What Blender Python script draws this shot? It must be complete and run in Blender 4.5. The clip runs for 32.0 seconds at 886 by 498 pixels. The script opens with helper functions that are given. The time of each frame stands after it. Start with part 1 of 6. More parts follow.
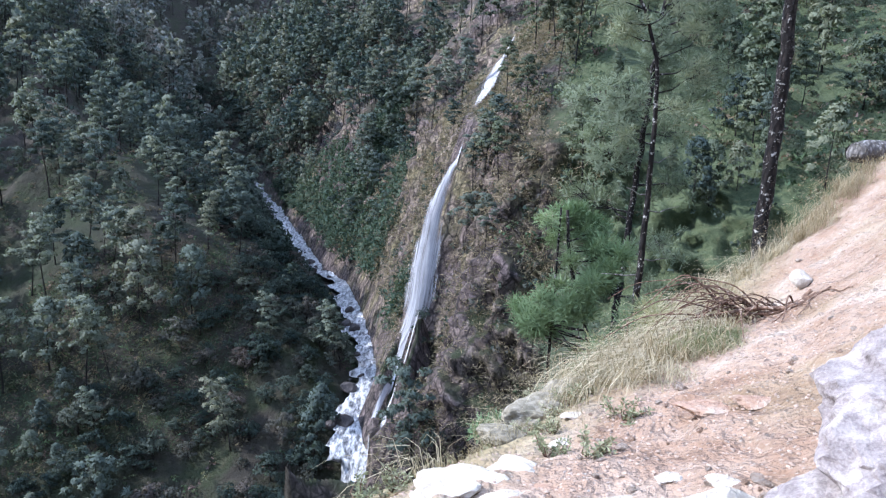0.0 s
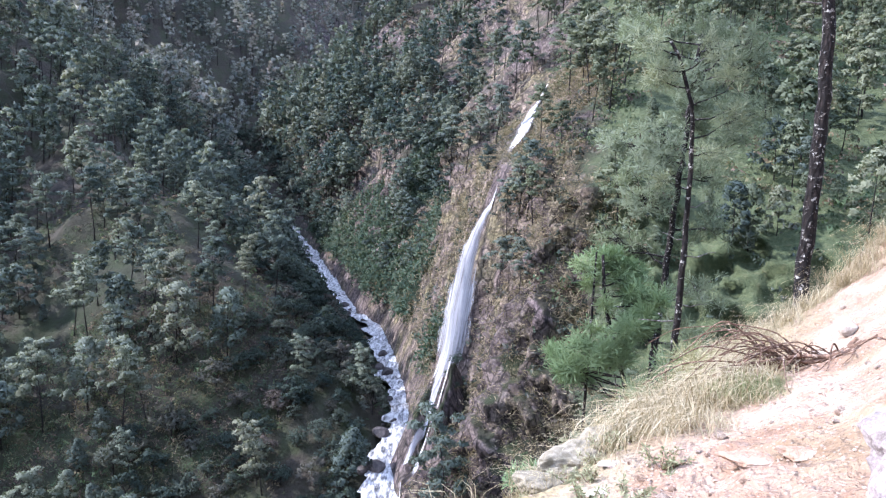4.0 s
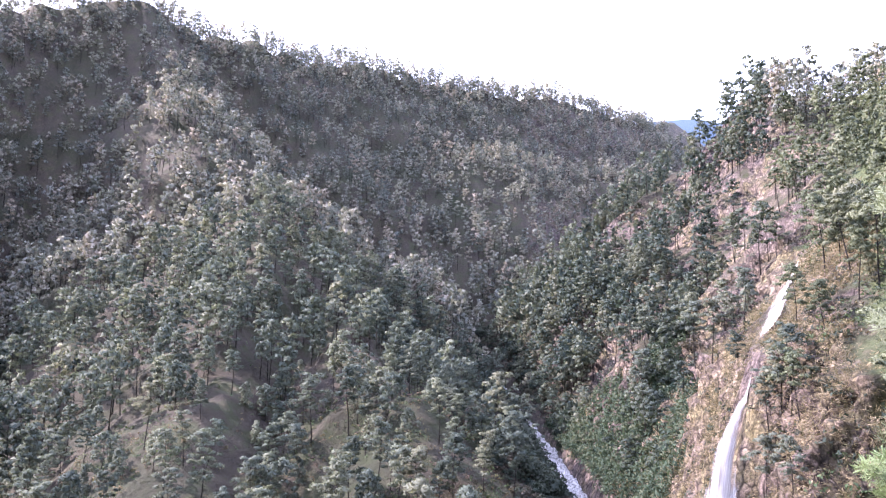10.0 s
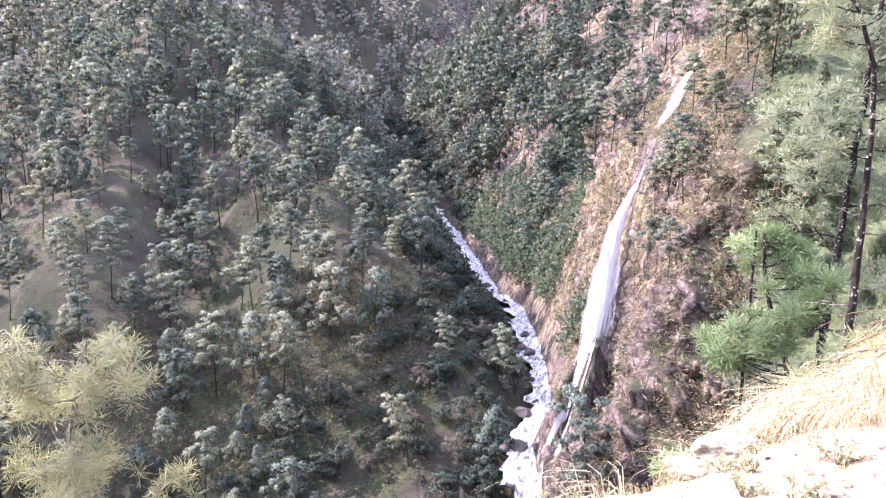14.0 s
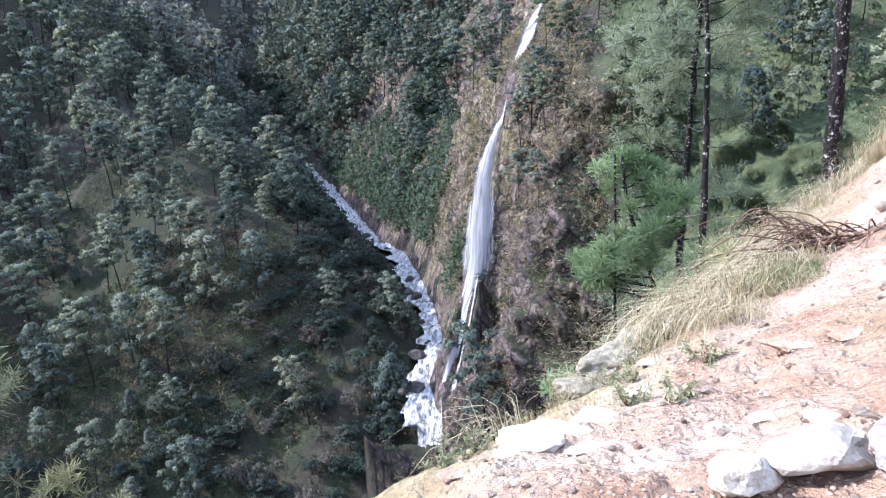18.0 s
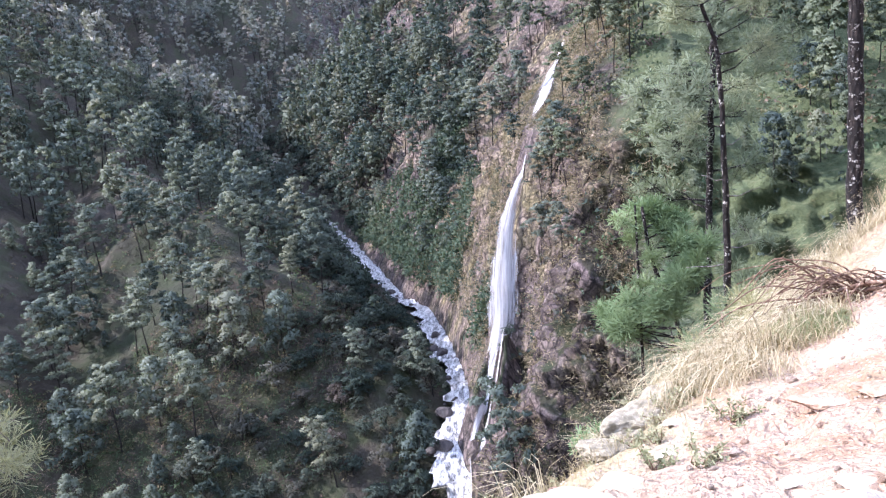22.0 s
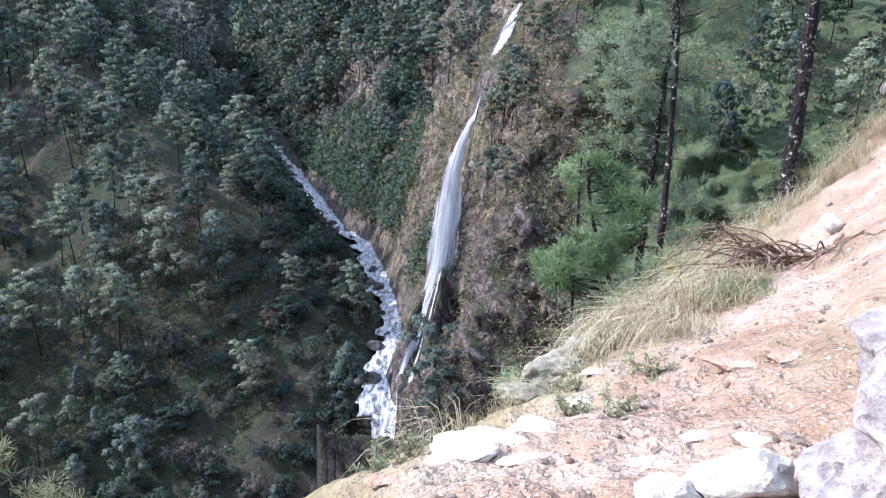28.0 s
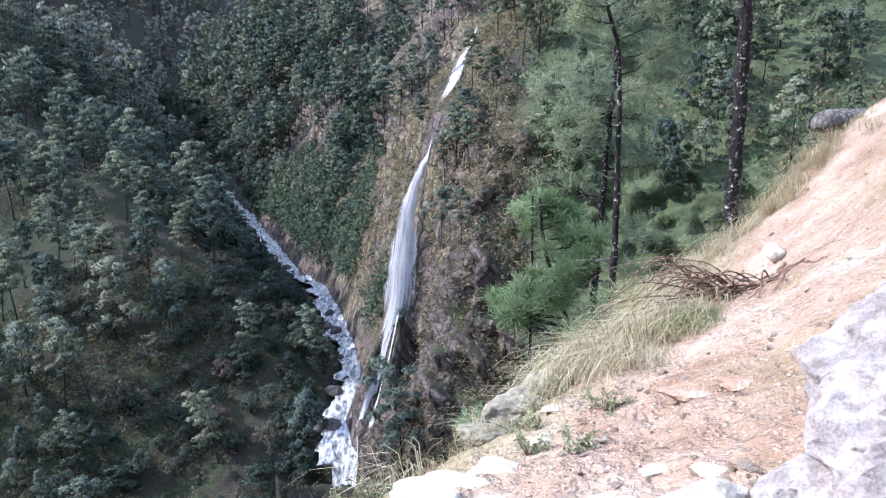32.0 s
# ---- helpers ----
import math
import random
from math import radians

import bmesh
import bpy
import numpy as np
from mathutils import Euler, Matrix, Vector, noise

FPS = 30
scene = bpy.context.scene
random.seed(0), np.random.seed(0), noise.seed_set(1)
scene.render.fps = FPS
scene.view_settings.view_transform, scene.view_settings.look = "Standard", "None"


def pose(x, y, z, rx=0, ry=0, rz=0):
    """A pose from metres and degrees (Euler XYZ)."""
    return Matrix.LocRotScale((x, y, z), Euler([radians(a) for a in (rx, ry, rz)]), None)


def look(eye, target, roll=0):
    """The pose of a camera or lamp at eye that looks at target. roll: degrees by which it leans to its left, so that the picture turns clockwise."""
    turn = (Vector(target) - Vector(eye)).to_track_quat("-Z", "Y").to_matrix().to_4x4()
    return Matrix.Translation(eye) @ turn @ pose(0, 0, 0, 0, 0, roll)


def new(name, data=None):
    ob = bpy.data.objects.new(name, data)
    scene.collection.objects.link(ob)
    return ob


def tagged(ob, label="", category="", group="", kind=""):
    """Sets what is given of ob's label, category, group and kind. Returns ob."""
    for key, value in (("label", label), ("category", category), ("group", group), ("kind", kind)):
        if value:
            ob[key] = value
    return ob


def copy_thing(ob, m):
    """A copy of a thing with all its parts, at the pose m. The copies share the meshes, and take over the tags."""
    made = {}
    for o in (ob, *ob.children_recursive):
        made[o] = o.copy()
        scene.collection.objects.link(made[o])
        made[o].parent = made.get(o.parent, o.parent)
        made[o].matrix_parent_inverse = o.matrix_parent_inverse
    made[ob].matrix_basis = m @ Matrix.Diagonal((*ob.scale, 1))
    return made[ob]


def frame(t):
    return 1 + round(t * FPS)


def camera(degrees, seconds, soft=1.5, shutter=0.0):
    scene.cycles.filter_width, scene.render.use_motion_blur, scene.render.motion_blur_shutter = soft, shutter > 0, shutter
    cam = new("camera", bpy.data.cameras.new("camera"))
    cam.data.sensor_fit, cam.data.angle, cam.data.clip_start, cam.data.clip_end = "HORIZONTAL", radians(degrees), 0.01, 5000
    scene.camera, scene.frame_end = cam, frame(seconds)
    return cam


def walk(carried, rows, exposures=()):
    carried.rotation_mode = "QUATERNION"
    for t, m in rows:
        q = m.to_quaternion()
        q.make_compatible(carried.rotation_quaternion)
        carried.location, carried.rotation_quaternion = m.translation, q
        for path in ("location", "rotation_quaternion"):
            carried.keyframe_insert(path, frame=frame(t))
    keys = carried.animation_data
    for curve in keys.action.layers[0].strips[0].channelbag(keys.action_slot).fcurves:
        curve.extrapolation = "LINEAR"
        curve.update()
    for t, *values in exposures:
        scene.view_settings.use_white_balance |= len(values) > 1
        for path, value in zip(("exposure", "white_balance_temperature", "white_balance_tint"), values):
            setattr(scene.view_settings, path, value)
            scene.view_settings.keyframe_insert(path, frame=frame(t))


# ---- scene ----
cam = camera(66.12, 32.0, soft=1.25)
walk(cam, [
    (0, pose(-0.010, -0.041, 0.011, 79.863, 0, 0.334) @ pose(0, 0, 0, 0, 0, 2.951)),
    (0.5, pose(0.001, -0.038, 0.003, 85.618, 0, -2.165) @ pose(0, 0, 0, 0, 0, 2.056)),
    (1, pose(0.027, -0.026, -0.002, 86.750, 0, -1.176) @ pose(0, 0, 0, 0, 0, 1.745)),
    (1.5, pose(0.034, -0.018, -0.006, 87.028, 0, -1.694) @ pose(0, 0, 0, 0, 0, 2.548)),
    (2, pose(0.036, -0.000, -0.007, 84.986, 0, -0.613) @ pose(0, 0, 0, 0, 0, 2.174)),
    (2.5, pose(0.037, 0.000, -0.010, 84.151, 0, -0.840) @ pose(0, 0, 0, 0, 0, 1.947)),
    (4.5, pose(-0.040, -0.126, 0.050, 83.237, 0, 6.664) @ pose(0, 0, 0, 0, 0, 3.266)),
    (5, pose(-0.022, -0.142, 0.078, 88.893, 0, 9.491) @ pose(0, 0, 0, 0, 0, 3.961)),
    (5.5, pose(-0.016, -0.169, 0.064, 92.757, 0, 6.287) @ pose(0, 0, 0, 0, 0, 3.924)),
    (6, pose(-0.046, -0.163, 0.093, 94.961, 0, 3.448) @ pose(0, 0, 0, 0, 0, 3.200)),
    (6.5, pose(-0.028, -0.183, 0.071, 98.268, 0, 3.547) @ pose(0, 0, 0, 0, 0, 1.446)),
    (7, pose(-0.035, -0.179, 0.078, 99.810, 0, 5.245) @ pose(0, 0, 0, 0, 0, 1.174)),
    (7.5, pose(-0.014, -0.186, 0.066, 95.441, 0, 13.203) @ pose(0, 0, 0, 0, 0, -0.366)),
    (8, pose(-0.031, -0.184, 0.038, 87.753, 0, 12.838) @ pose(0, 0, 0, 0, 0, -0.340)),
    (8.5, pose(-0.032, -0.178, 0.040, 86.094, 0, 10.618) @ pose(0, 0, 0, 0, 0, 0.262)),
    (9, pose(-0.051, -0.165, 0.043, 86.732, 0, 12.872) @ pose(0, 0, 0, 0, 0, 0.982)),
    (9.5, pose(-0.046, -0.168, 0.029, 91.643, 0, 18.227) @ pose(0, 0, 0, 0, 0, 1.605)),
    (10, pose(-0.040, -0.172, 0.021, 98.936, 0, 23.273) @ pose(0, 0, 0, 0, 0, 1.047)),
    (10.5, pose(-0.035, -0.170, 0.013, 99.610, 0, 27.376) @ pose(0, 0, 0, 0, 0, 1.652)),
    (11, pose(-0.031, -0.162, 0.007, 100.820, 0, 32.350) @ pose(0, 0, 0, 0, 0, 3.113)),
    (11.5, pose(-0.038, -0.141, 0.001, 99.900, 0, 37.646) @ pose(0, 0, 0, 0, 0, 2.902)),
    (12, pose(-0.044, -0.122, -0.003, 96.756, 0, 41.799) @ pose(0, 0, 0, 0, 0, 3.781)),
    (12.5, pose(-0.052, -0.103, -0.007, 90.536, 0, 39.152) @ pose(0, 0, 0, 0, 0, 3.840)),
    (13, pose(-0.061, -0.086, -0.010, 85.920, 0, 29.772) @ pose(0, 0, 0, 0, 0, 3.242)),
    (13.5, pose(-0.042, -0.034, -0.011, 82.672, 0, 22.554) @ pose(0, 0, 0, 0, 0, 0.708)),
    (14, pose(-0.049, -0.040, -0.044, 81.392, 0, 15.337) @ pose(0, 0, 0, 0, 0, 1.231)),
    (14.5, pose(-0.053, -0.027, -0.045, 79.482, 0, 10.311) @ pose(0, 0, 0, 0, 0, -0.744)),
    (15, pose(-0.057, -0.017, -0.047, 78.641, 0, 8.658) @ pose(0, 0, 0, 0, 0, -2.966)),
    (15.5, pose(-0.059, -0.009, -0.047, 76.526, 0, 7.790) @ pose(0, 0, 0, 0, 0, -3.974)),
    (17.5, pose(-0.058, 0.012, -0.022, 76.909, 0, 6.445) @ pose(0, 0, 0, 0, 0, -1.753)),
    (18, pose(-0.052, 0.032, -0.036, 76.832, 0, 5.067) @ pose(0, 0, 0, 0, 0, -3.572)),
    (18.5, pose(-0.038, 0.059, -0.060, 77.422, 0, 6.384) @ pose(0, 0, 0, 0, 0, -3.827)),
    (19, pose(-0.010, 0.103, -0.015, 75.907, 0, 6.492) @ pose(0, 0, 0, 0, 0, -2.350)),
    (19.5, pose(-0.005, 0.118, -0.011, 74.748, 0, 5.404) @ pose(0, 0, 0, 0, 0, -1.078)),
    (20, pose(-0.004, 0.127, 0.005, 74.248, 0, 6.054) @ pose(0, 0, 0, 0, 0, -1.721)),
    (20.5, pose(0.017, 0.103, -0.001, 80.849, 0, 6.492) @ pose(0, 0, 0, 0, 0, -5.142)),
    (21, pose(0.029, 0.090, -0.001, 83.088, 0, 6.245) @ pose(0, 0, 0, 0, 0, -5.423)),
    (21.5, pose(0.029, 0.083, -0.005, 82.143, 0, 6.434) @ pose(0, 0, 0, 0, 0, -5.000)),
    (22, pose(0.025, 0.083, 0.000, 81.580, 0, 6.756) @ pose(0, 0, 0, 0, 0, -5.555)),
    (22.5, pose(0.024, 0.099, -0.004, 81.177, 0, 6.471) @ pose(0, 0, 0, 0, 0, -4.573)),
    (23, pose(0.026, 0.112, -0.009, 81.167, 0, 5.949) @ pose(0, 0, 0, 0, 0, -4.279)),
    (23.5, pose(0.032, 0.130, -0.012, 81.004, 0, 5.278) @ pose(0, 0, 0, 0, 0, -4.357)),
    (24, pose(0.037, 0.136, -0.022, 81.012, 0, 5.155) @ pose(0, 0, 0, 0, 0, -4.475)),
    (24.5, pose(0.041, 0.138, -0.022, 80.615, 0, 5.481) @ pose(0, 0, 0, 0, 0, -4.905)),
    (26.5, pose(0.050, 0.138, -0.026, 78.146, 0, 4.554) @ pose(0, 0, 0, 0, 0, -1.233)),
    (27, pose(0.060, 0.141, -0.025, 77.080, 0, 2.129) @ pose(0, 0, 0, 0, 0, 0.052)),
    (27.5, pose(0.059, 0.145, -0.022, 76.557, 0, 2.343) @ pose(0, 0, 0, 0, 0, 0.781)),
    (28, pose(0.056, 0.143, -0.020, 76.169, 0, 2.097) @ pose(0, 0, 0, 0, 0, 0.606)),
    (28.5, pose(0.065, 0.129, -0.022, 76.301, 0, 2.878) @ pose(0, 0, 0, 0, 0, 0.526)),
    (29, pose(0.049, 0.133, -0.016, 75.901, 0, 2.823) @ pose(0, 0, 0, 0, 0, 0.776)),
    (29.5, pose(0.055, 0.121, -0.019, 75.961, 0, 3.124) @ pose(0, 0, 0, 0, 0, 0.914)),
    (30, pose(0.057, 0.126, -0.018, 76.244, 0, 2.292) @ pose(0, 0, 0, 0, 0, 0.309)),
    (30.5, pose(0.060, 0.130, -0.021, 76.525, 0, 2.396) @ pose(0, 0, 0, 0, 0, 0.103)),
    (31, pose(0.059, 0.132, -0.024, 76.669, 0, 2.511) @ pose(0, 0, 0, 0, 0, 0.294)),
    (31.5, pose(0.063, 0.140, -0.028, 77.477, 0, 0.033) @ pose(0, 0, 0, 0, 0, 0.312)),
    (32, pose(0.074, 0.149, -0.013, 79.543, 0, -1.641) @ pose(0, 0, 0, 0, 0, -0.534)),
], [(0, 1.3, 5350, 13), (1.0, 1.74, 5600, 18), (2.5, 1.72, 5550, 18), (4.5, 1.85, 5600, 19), (5.0, 2.4, 5750, 33), (5.5, 2.5, 5850, 32), (6.0, 2.3, 5850, 30), (7.0, 1.75, 6000, 24), (7.5, 1.8, 6050, 26), (8.0, 2.35, 6000, 33),
         (9.0, 2.55, 5950, 36), (11.0, 2.35, 6450, 31), (12.0, 2.35, 6450, 32), (13.0, 2.75, 6650, 34), (14.0, 2.7, 6300, 34), (14.6, 2.28, 5850, 24), (15.5, 1.92, 5650, 19), (17.0, 1.76, 5550, 16), (20.0, 1.62, 5550, 15), (20.6, 1.95, 5750, 22),
         (24.5, 1.95, 5750, 22), (26.5, 1.68, 5600, 16), (28.0, 1.5, 5500, 14), (32, 1.47, 5500, 14)])

# ---------------------------------------------------------------- sky and sun
SUN_BEARING, SUN_HEIGHT = -88.0, 38.0

world = bpy.data.worlds.new("sky")
scene.world = world
world.use_nodes = True
wn, wl = world.node_tree.nodes, world.node_tree.links
wn.clear()
sky = wn.new("ShaderNodeTexSky")
sky.sky_type, sky.sun_disc = "NISHITA", False
sky.sun_elevation, sky.sun_rotation = radians(SUN_HEIGHT), radians(SUN_BEARING)
sky.air_density, sky.dust_density = 1.0, 2.5
thin = wn.new("ShaderNodeVectorMath")
thin.operation = "SCALE"
thin.inputs["Scale"].default_value = 0.10
wl.new(sky.outputs[0], thin.inputs[0])
direction = wn.new("ShaderNodeTexCoord")
cloud = wn.new("ShaderNodeTexNoise")
cloud.inputs["Scale"].default_value, cloud.inputs["Detail"].default_value, cloud.inputs["Roughness"].default_value = 2.6, 7.0, 0.55
wl.new(direction.outputs["Generated"], cloud.inputs["Vector"])
cover = wn.new("ShaderNodeMapRange")
for key, value in (("From Min", 0.33), ("From Max", 0.5), ("To Min", 0.25), ("To Max", 0.97)):
    cover.inputs[key].default_value = value
wl.new(cloud.outputs["Fac"], cover.inputs["Value"])
veil = wn.new("ShaderNodeMix")
veil.data_type = "RGBA"
veil.inputs[7].default_value = (0.86, 1.02, 1.30, 1)
wl.new(cover.outputs[0], veil.inputs[0])
wl.new(thin.outputs[0], veil.inputs[6])
shine = wn.new("ShaderNodeBackground")
shine.inputs["Strength"].default_value = 0.88
wl.new(veil.outputs[2], shine.inputs["Color"])
wl.new(shine.outputs[0], wn.new("ShaderNodeOutputWorld").inputs["Surface"])

sun_data = bpy.data.lights.new("sun", "SUN")
sun_data.energy, sun_data.angle, sun_data.color = 3.7, radians(2.0), (1.0, 0.94, 0.82)
sun = new("sun", sun_data)
sun.matrix_world = look((0, 0, 200), Vector((0, 0, 200)) - Vector((math.sin(radians(SUN_BEARING)) * math.cos(radians(SUN_HEIGHT)),
                                                                math.cos(radians(SUN_BEARING)) * math.cos(radians(SUN_HEIGHT)), math.sin(radians(SUN_HEIGHT)))))

# ---------------------------------------------------------------- materials
def material(name, rough=0.85):
    m = bpy.data.materials.new(name)
    m.use_nodes = True
    m.node_tree.nodes.clear()
    out = m.node_tree.nodes.new("ShaderNodeOutputMaterial")
    bsdf = m.node_tree.nodes.new("ShaderNodeBsdfPrincipled")
    bsdf.inputs["Roughness"].default_value = rough
    bsdf.inputs["Specular IOR Level"].default_value = 0.25
    m.node_tree.links.new(bsdf.outputs[0], out.inputs[0])
    return m, bsdf


def node(m, kind, **inputs):
    n = m.node_tree.nodes.new("ShaderNode" + kind)
    for key, value in inputs.items():
        key = key.replace("_", " ")
        if isinstance(value, bpy.types.NodeSocket):
            m.node_tree.links.new(value, n.inputs[key])
        else:
            n.inputs[key].default_value = value
    return n


def place(m):
    return node(m, "NewGeometry").outputs["Position"]


def cloudy(m, vector, size, detail=5.0, rough=0.6):
    """Noise with features of about that many metres, 0..1."""
    n = node(m, "TexNoise", Scale=1.0 / size, Detail=detail, Roughness=rough)
    m.node_tree.links.new(vector, n.inputs["Vector"])
    return n.outputs["Fac"]


def ramp(m, value, *stops):
    n = m.node_tree.nodes.new("ShaderNodeValToRGB")
    while len(n.color_ramp.elements) < len(stops):
        n.color_ramp.elements.new(0.5)
    for e, (at, col) in zip(n.color_ramp.elements, stops):
        e.position = at
        e.color = (*col, 1) if isinstance(col, tuple) else (col, col, col, 1)
    m.node_tree.links.new(value, n.inputs[0])
    return n.outputs[0]


def mixed(m, factor, a, b, blend="MIX"):
    n = m.node_tree.nodes.new("ShaderNodeMix")
    n.data_type, n.blend_type = "RGBA", blend
    for socket, value in ((0, factor), (6, a), (7, b)):
        if isinstance(value, bpy.types.NodeSocket):
            m.node_tree.links.new(value, n.inputs[socket])
        else:
            n.inputs[socket].default_value = (*value, 1) if isinstance(value, tuple) else value
    return n.outputs[2]


def arith(m, op, a, b=0.0, c=None, clamp=False):
    n = m.node_tree.nodes.new("ShaderNodeMath")
    n.operation, n.use_clamp = op, clamp
    for socket, value in enumerate((a, b) if c is None else (a, b, c)):
        if isinstance(value, bpy.types.NodeSocket):
            m.node_tree.links.new(value, n.inputs[socket])
        else:
            n.inputs[socket].default_value = value
    return n.outputs[0]


def relief(m, bsdf, height, depth, strength=0.8):
    n = node(m, "Bump", Strength=strength, Distance=depth, Height=height)
    m.node_tree.links.new(n.outputs[0], bsdf.inputs["Normal"])


def colour(m, bsdf, socket):
    m.node_tree.links.new(socket, bsdf.inputs["Base Color"])


def chance(m):
    """0..1, another for each tree: by object, or by the tint that a joined wood carries."""
    a = m.node_tree.nodes.new("ShaderNodeAttribute")
    a.attribute_name = "tint"
    r = node(m, "ObjectInfo").outputs["Random"]
    return arith(m, "FRACT", arith(m, "ADD", a.outputs["Fac"], r))


def leafy(name, *stops, glow=0.28, rough=0.7):
    """Foliage: colour by tree, then by leaf, with light coming through."""
    m, bsdf = material(name, rough)
    bsdf.inputs["Specular IOR Level"].default_value = 0.06
    tree = ramp(m, chance(m), *stops)
    leaf = node(m, "NewGeometry").outputs["Random Per Island"]
    c = mixed(m, 1.0, tree, ramp(m, leaf, (0.0, 0.8), (1.0, 1.16)), "MULTIPLY")
    colour(m, bsdf, c)
    t = node(m, "BsdfTranslucent", Color=mixed(m, 1.0, c, (1.1, 1.15, 0.85), "MULTIPLY"))
    mix = node(m, "MixShader", Fac=glow)
    m.node_tree.links.new(bsdf.outputs[0], mix.inputs[1])
    m.node_tree.links.new(t.outputs[0], mix.inputs[2])
    m.node_tree.links.new(mix.outputs[0], m.node_tree.nodes["Material Output"].inputs[0])
    return m


def make_ground():
    m, bsdf = material("ground", 0.95)
    p = place(m)
    xy = node(m, "SeparateXYZ", Vector=p)
    geo = node(m, "NewGeometry")
    sep = node(m, "SeparateXYZ", Vector=geo.outputs["Normal"])
    # forest floor: dry grass, needles, green herbs
    big, mid, fine = cloudy(m, p, 42, 4), cloudy(m, p, 7, 6), cloudy(m, p, 0.9, 7, 0.7)
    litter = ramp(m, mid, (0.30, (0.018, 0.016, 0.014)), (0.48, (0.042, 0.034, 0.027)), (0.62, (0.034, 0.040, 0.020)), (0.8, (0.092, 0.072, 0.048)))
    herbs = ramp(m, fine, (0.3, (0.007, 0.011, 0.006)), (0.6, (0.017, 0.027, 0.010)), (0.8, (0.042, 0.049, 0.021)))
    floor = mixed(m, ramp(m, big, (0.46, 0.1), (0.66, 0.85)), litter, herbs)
    # crags: warm grey rock with ochre grass and purple-brown stains
    streak = node(m, "TexNoise", Scale=1.0, Detail=7.0, Roughness=0.65)
    m.node_tree.links.new(node(m, "Mapping", Vector=p, Scale=(0.5, 0.5, 0.16)).outputs[0], streak.inputs["Vector"])
    rock = ramp(m, streak.outputs["Fac"], (0.30, (0.042, 0.034, 0.032)), (0.46, (0.115, 0.088, 0.078)), (0.58, (0.185, 0.144, 0.118)), (0.75, (0.30, 0.25, 0.20)))
    rock = mixed(m, ramp(m, cloudy(m, p, 4.5, 6), (0.46, 0.0), (0.60, 0.75)), rock, ramp(m, fine, (0.35, (0.075, 0.07, 0.035)), (0.65, (0.20, 0.165, 0.085))))
    rock = mixed(m, ramp(m, cloudy(m, p, 26, 3), (0.44, 0.0), (0.56, 0.8)), rock, ramp(m, streak.outputs["Fac"], (0.32, (0.030, 0.024, 0.028)), (0.5, (0.092, 0.070, 0.074)), (0.7, (0.19, 0.155, 0.15))))
    chip = node(m, "TexVoronoi", Scale=1.3)
    m.node_tree.links.new(node(m, "Mapping", Vector=p, Scale=(1.0, 1.0, 0.6)).outputs[0], chip.inputs["Vector"])
    rock = mixed(m, 0.75, rock, ramp(m, chip.outputs["Color"], (0.15, 0.35), (0.5, 0.8), (0.85, 1.5)), "MULTIPLY")
    crack = node(m, "TexVoronoi", Scale=0.55)
    crack.feature = "DISTANCE_TO_EDGE"
    m.node_tree.links.new(node(m, "Mapping", Vector=mixed(m, 0.12, p, node(m, "TexNoise", Scale=0.6, Detail=5.0, Vector=p).outputs["Color"], "ADD"), Scale=(1.0, 1.0, 0.55)).outputs[0], crack.inputs["Vector"])
    rock = mixed(m, 1.0, rock, ramp(m, crack.outputs["Distance"], (0.0, 0.28), (0.09, 1.0)), "MULTIPLY")
    rock = mixed(m, 0.8, rock, ramp(m, cloudy(m, p, 0.5, 6, 0.75), (0.36, 0.35), (0.5, 0.9), (0.66, 1.6)), "MULTIPLY")
    steep = ramp(m, arith(m, "ADD", sep.outputs["Z"], arith(m, "MULTIPLY", arith(m, "SUBTRACT", mid, 0.5), 0.5)), (0.60, 1.0), (0.80, 0.0))
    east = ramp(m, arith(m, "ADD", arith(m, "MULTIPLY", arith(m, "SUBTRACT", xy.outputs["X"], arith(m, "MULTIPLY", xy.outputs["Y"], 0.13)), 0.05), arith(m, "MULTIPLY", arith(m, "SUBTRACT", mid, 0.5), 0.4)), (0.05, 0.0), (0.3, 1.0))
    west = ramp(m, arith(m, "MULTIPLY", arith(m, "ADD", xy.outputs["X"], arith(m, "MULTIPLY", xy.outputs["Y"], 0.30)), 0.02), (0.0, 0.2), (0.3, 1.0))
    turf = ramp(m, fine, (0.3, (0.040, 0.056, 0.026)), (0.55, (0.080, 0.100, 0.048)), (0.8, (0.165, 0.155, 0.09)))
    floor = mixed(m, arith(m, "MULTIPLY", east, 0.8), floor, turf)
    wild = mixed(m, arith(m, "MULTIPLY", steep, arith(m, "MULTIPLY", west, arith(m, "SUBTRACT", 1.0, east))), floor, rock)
    # the path by the edge: pale reddish earth, gravel and bleached rock
    reach = node(m, "VectorMath", Vector=p)
    reach.operation = "LENGTH"
    earth = ramp(m, cloudy(m, p, 1.1, 8, 0.65), (0.30, (0.200, 0.116, 0.076)), (0.44, (0.325, 0.213, 0.150)), (0.57, (0.415, 0.305, 0.233)), (0.72, (0.515, 0.440, 0.368)))
    grit = node(m, "TexVoronoi", Scale=26.0)
    m.node_tree.links.new(p, grit.inputs["Vector"])
    earth = mixed(m, ramp(m, grit.outputs["Distance"], (0.12, 0.55), (0.34, 0.0)), earth, ramp(m, grit.outputs["Color"], (0.2, (0.30, 0.24, 0.2)), (0.8, (0.62, 0.56, 0.5))))
    straw = ramp(m, cloudy(m, p, 0.22, 6, 0.7), (0.3, (0.17, 0.135, 0.07)), (0.7, (0.43, 0.36, 0.22)))
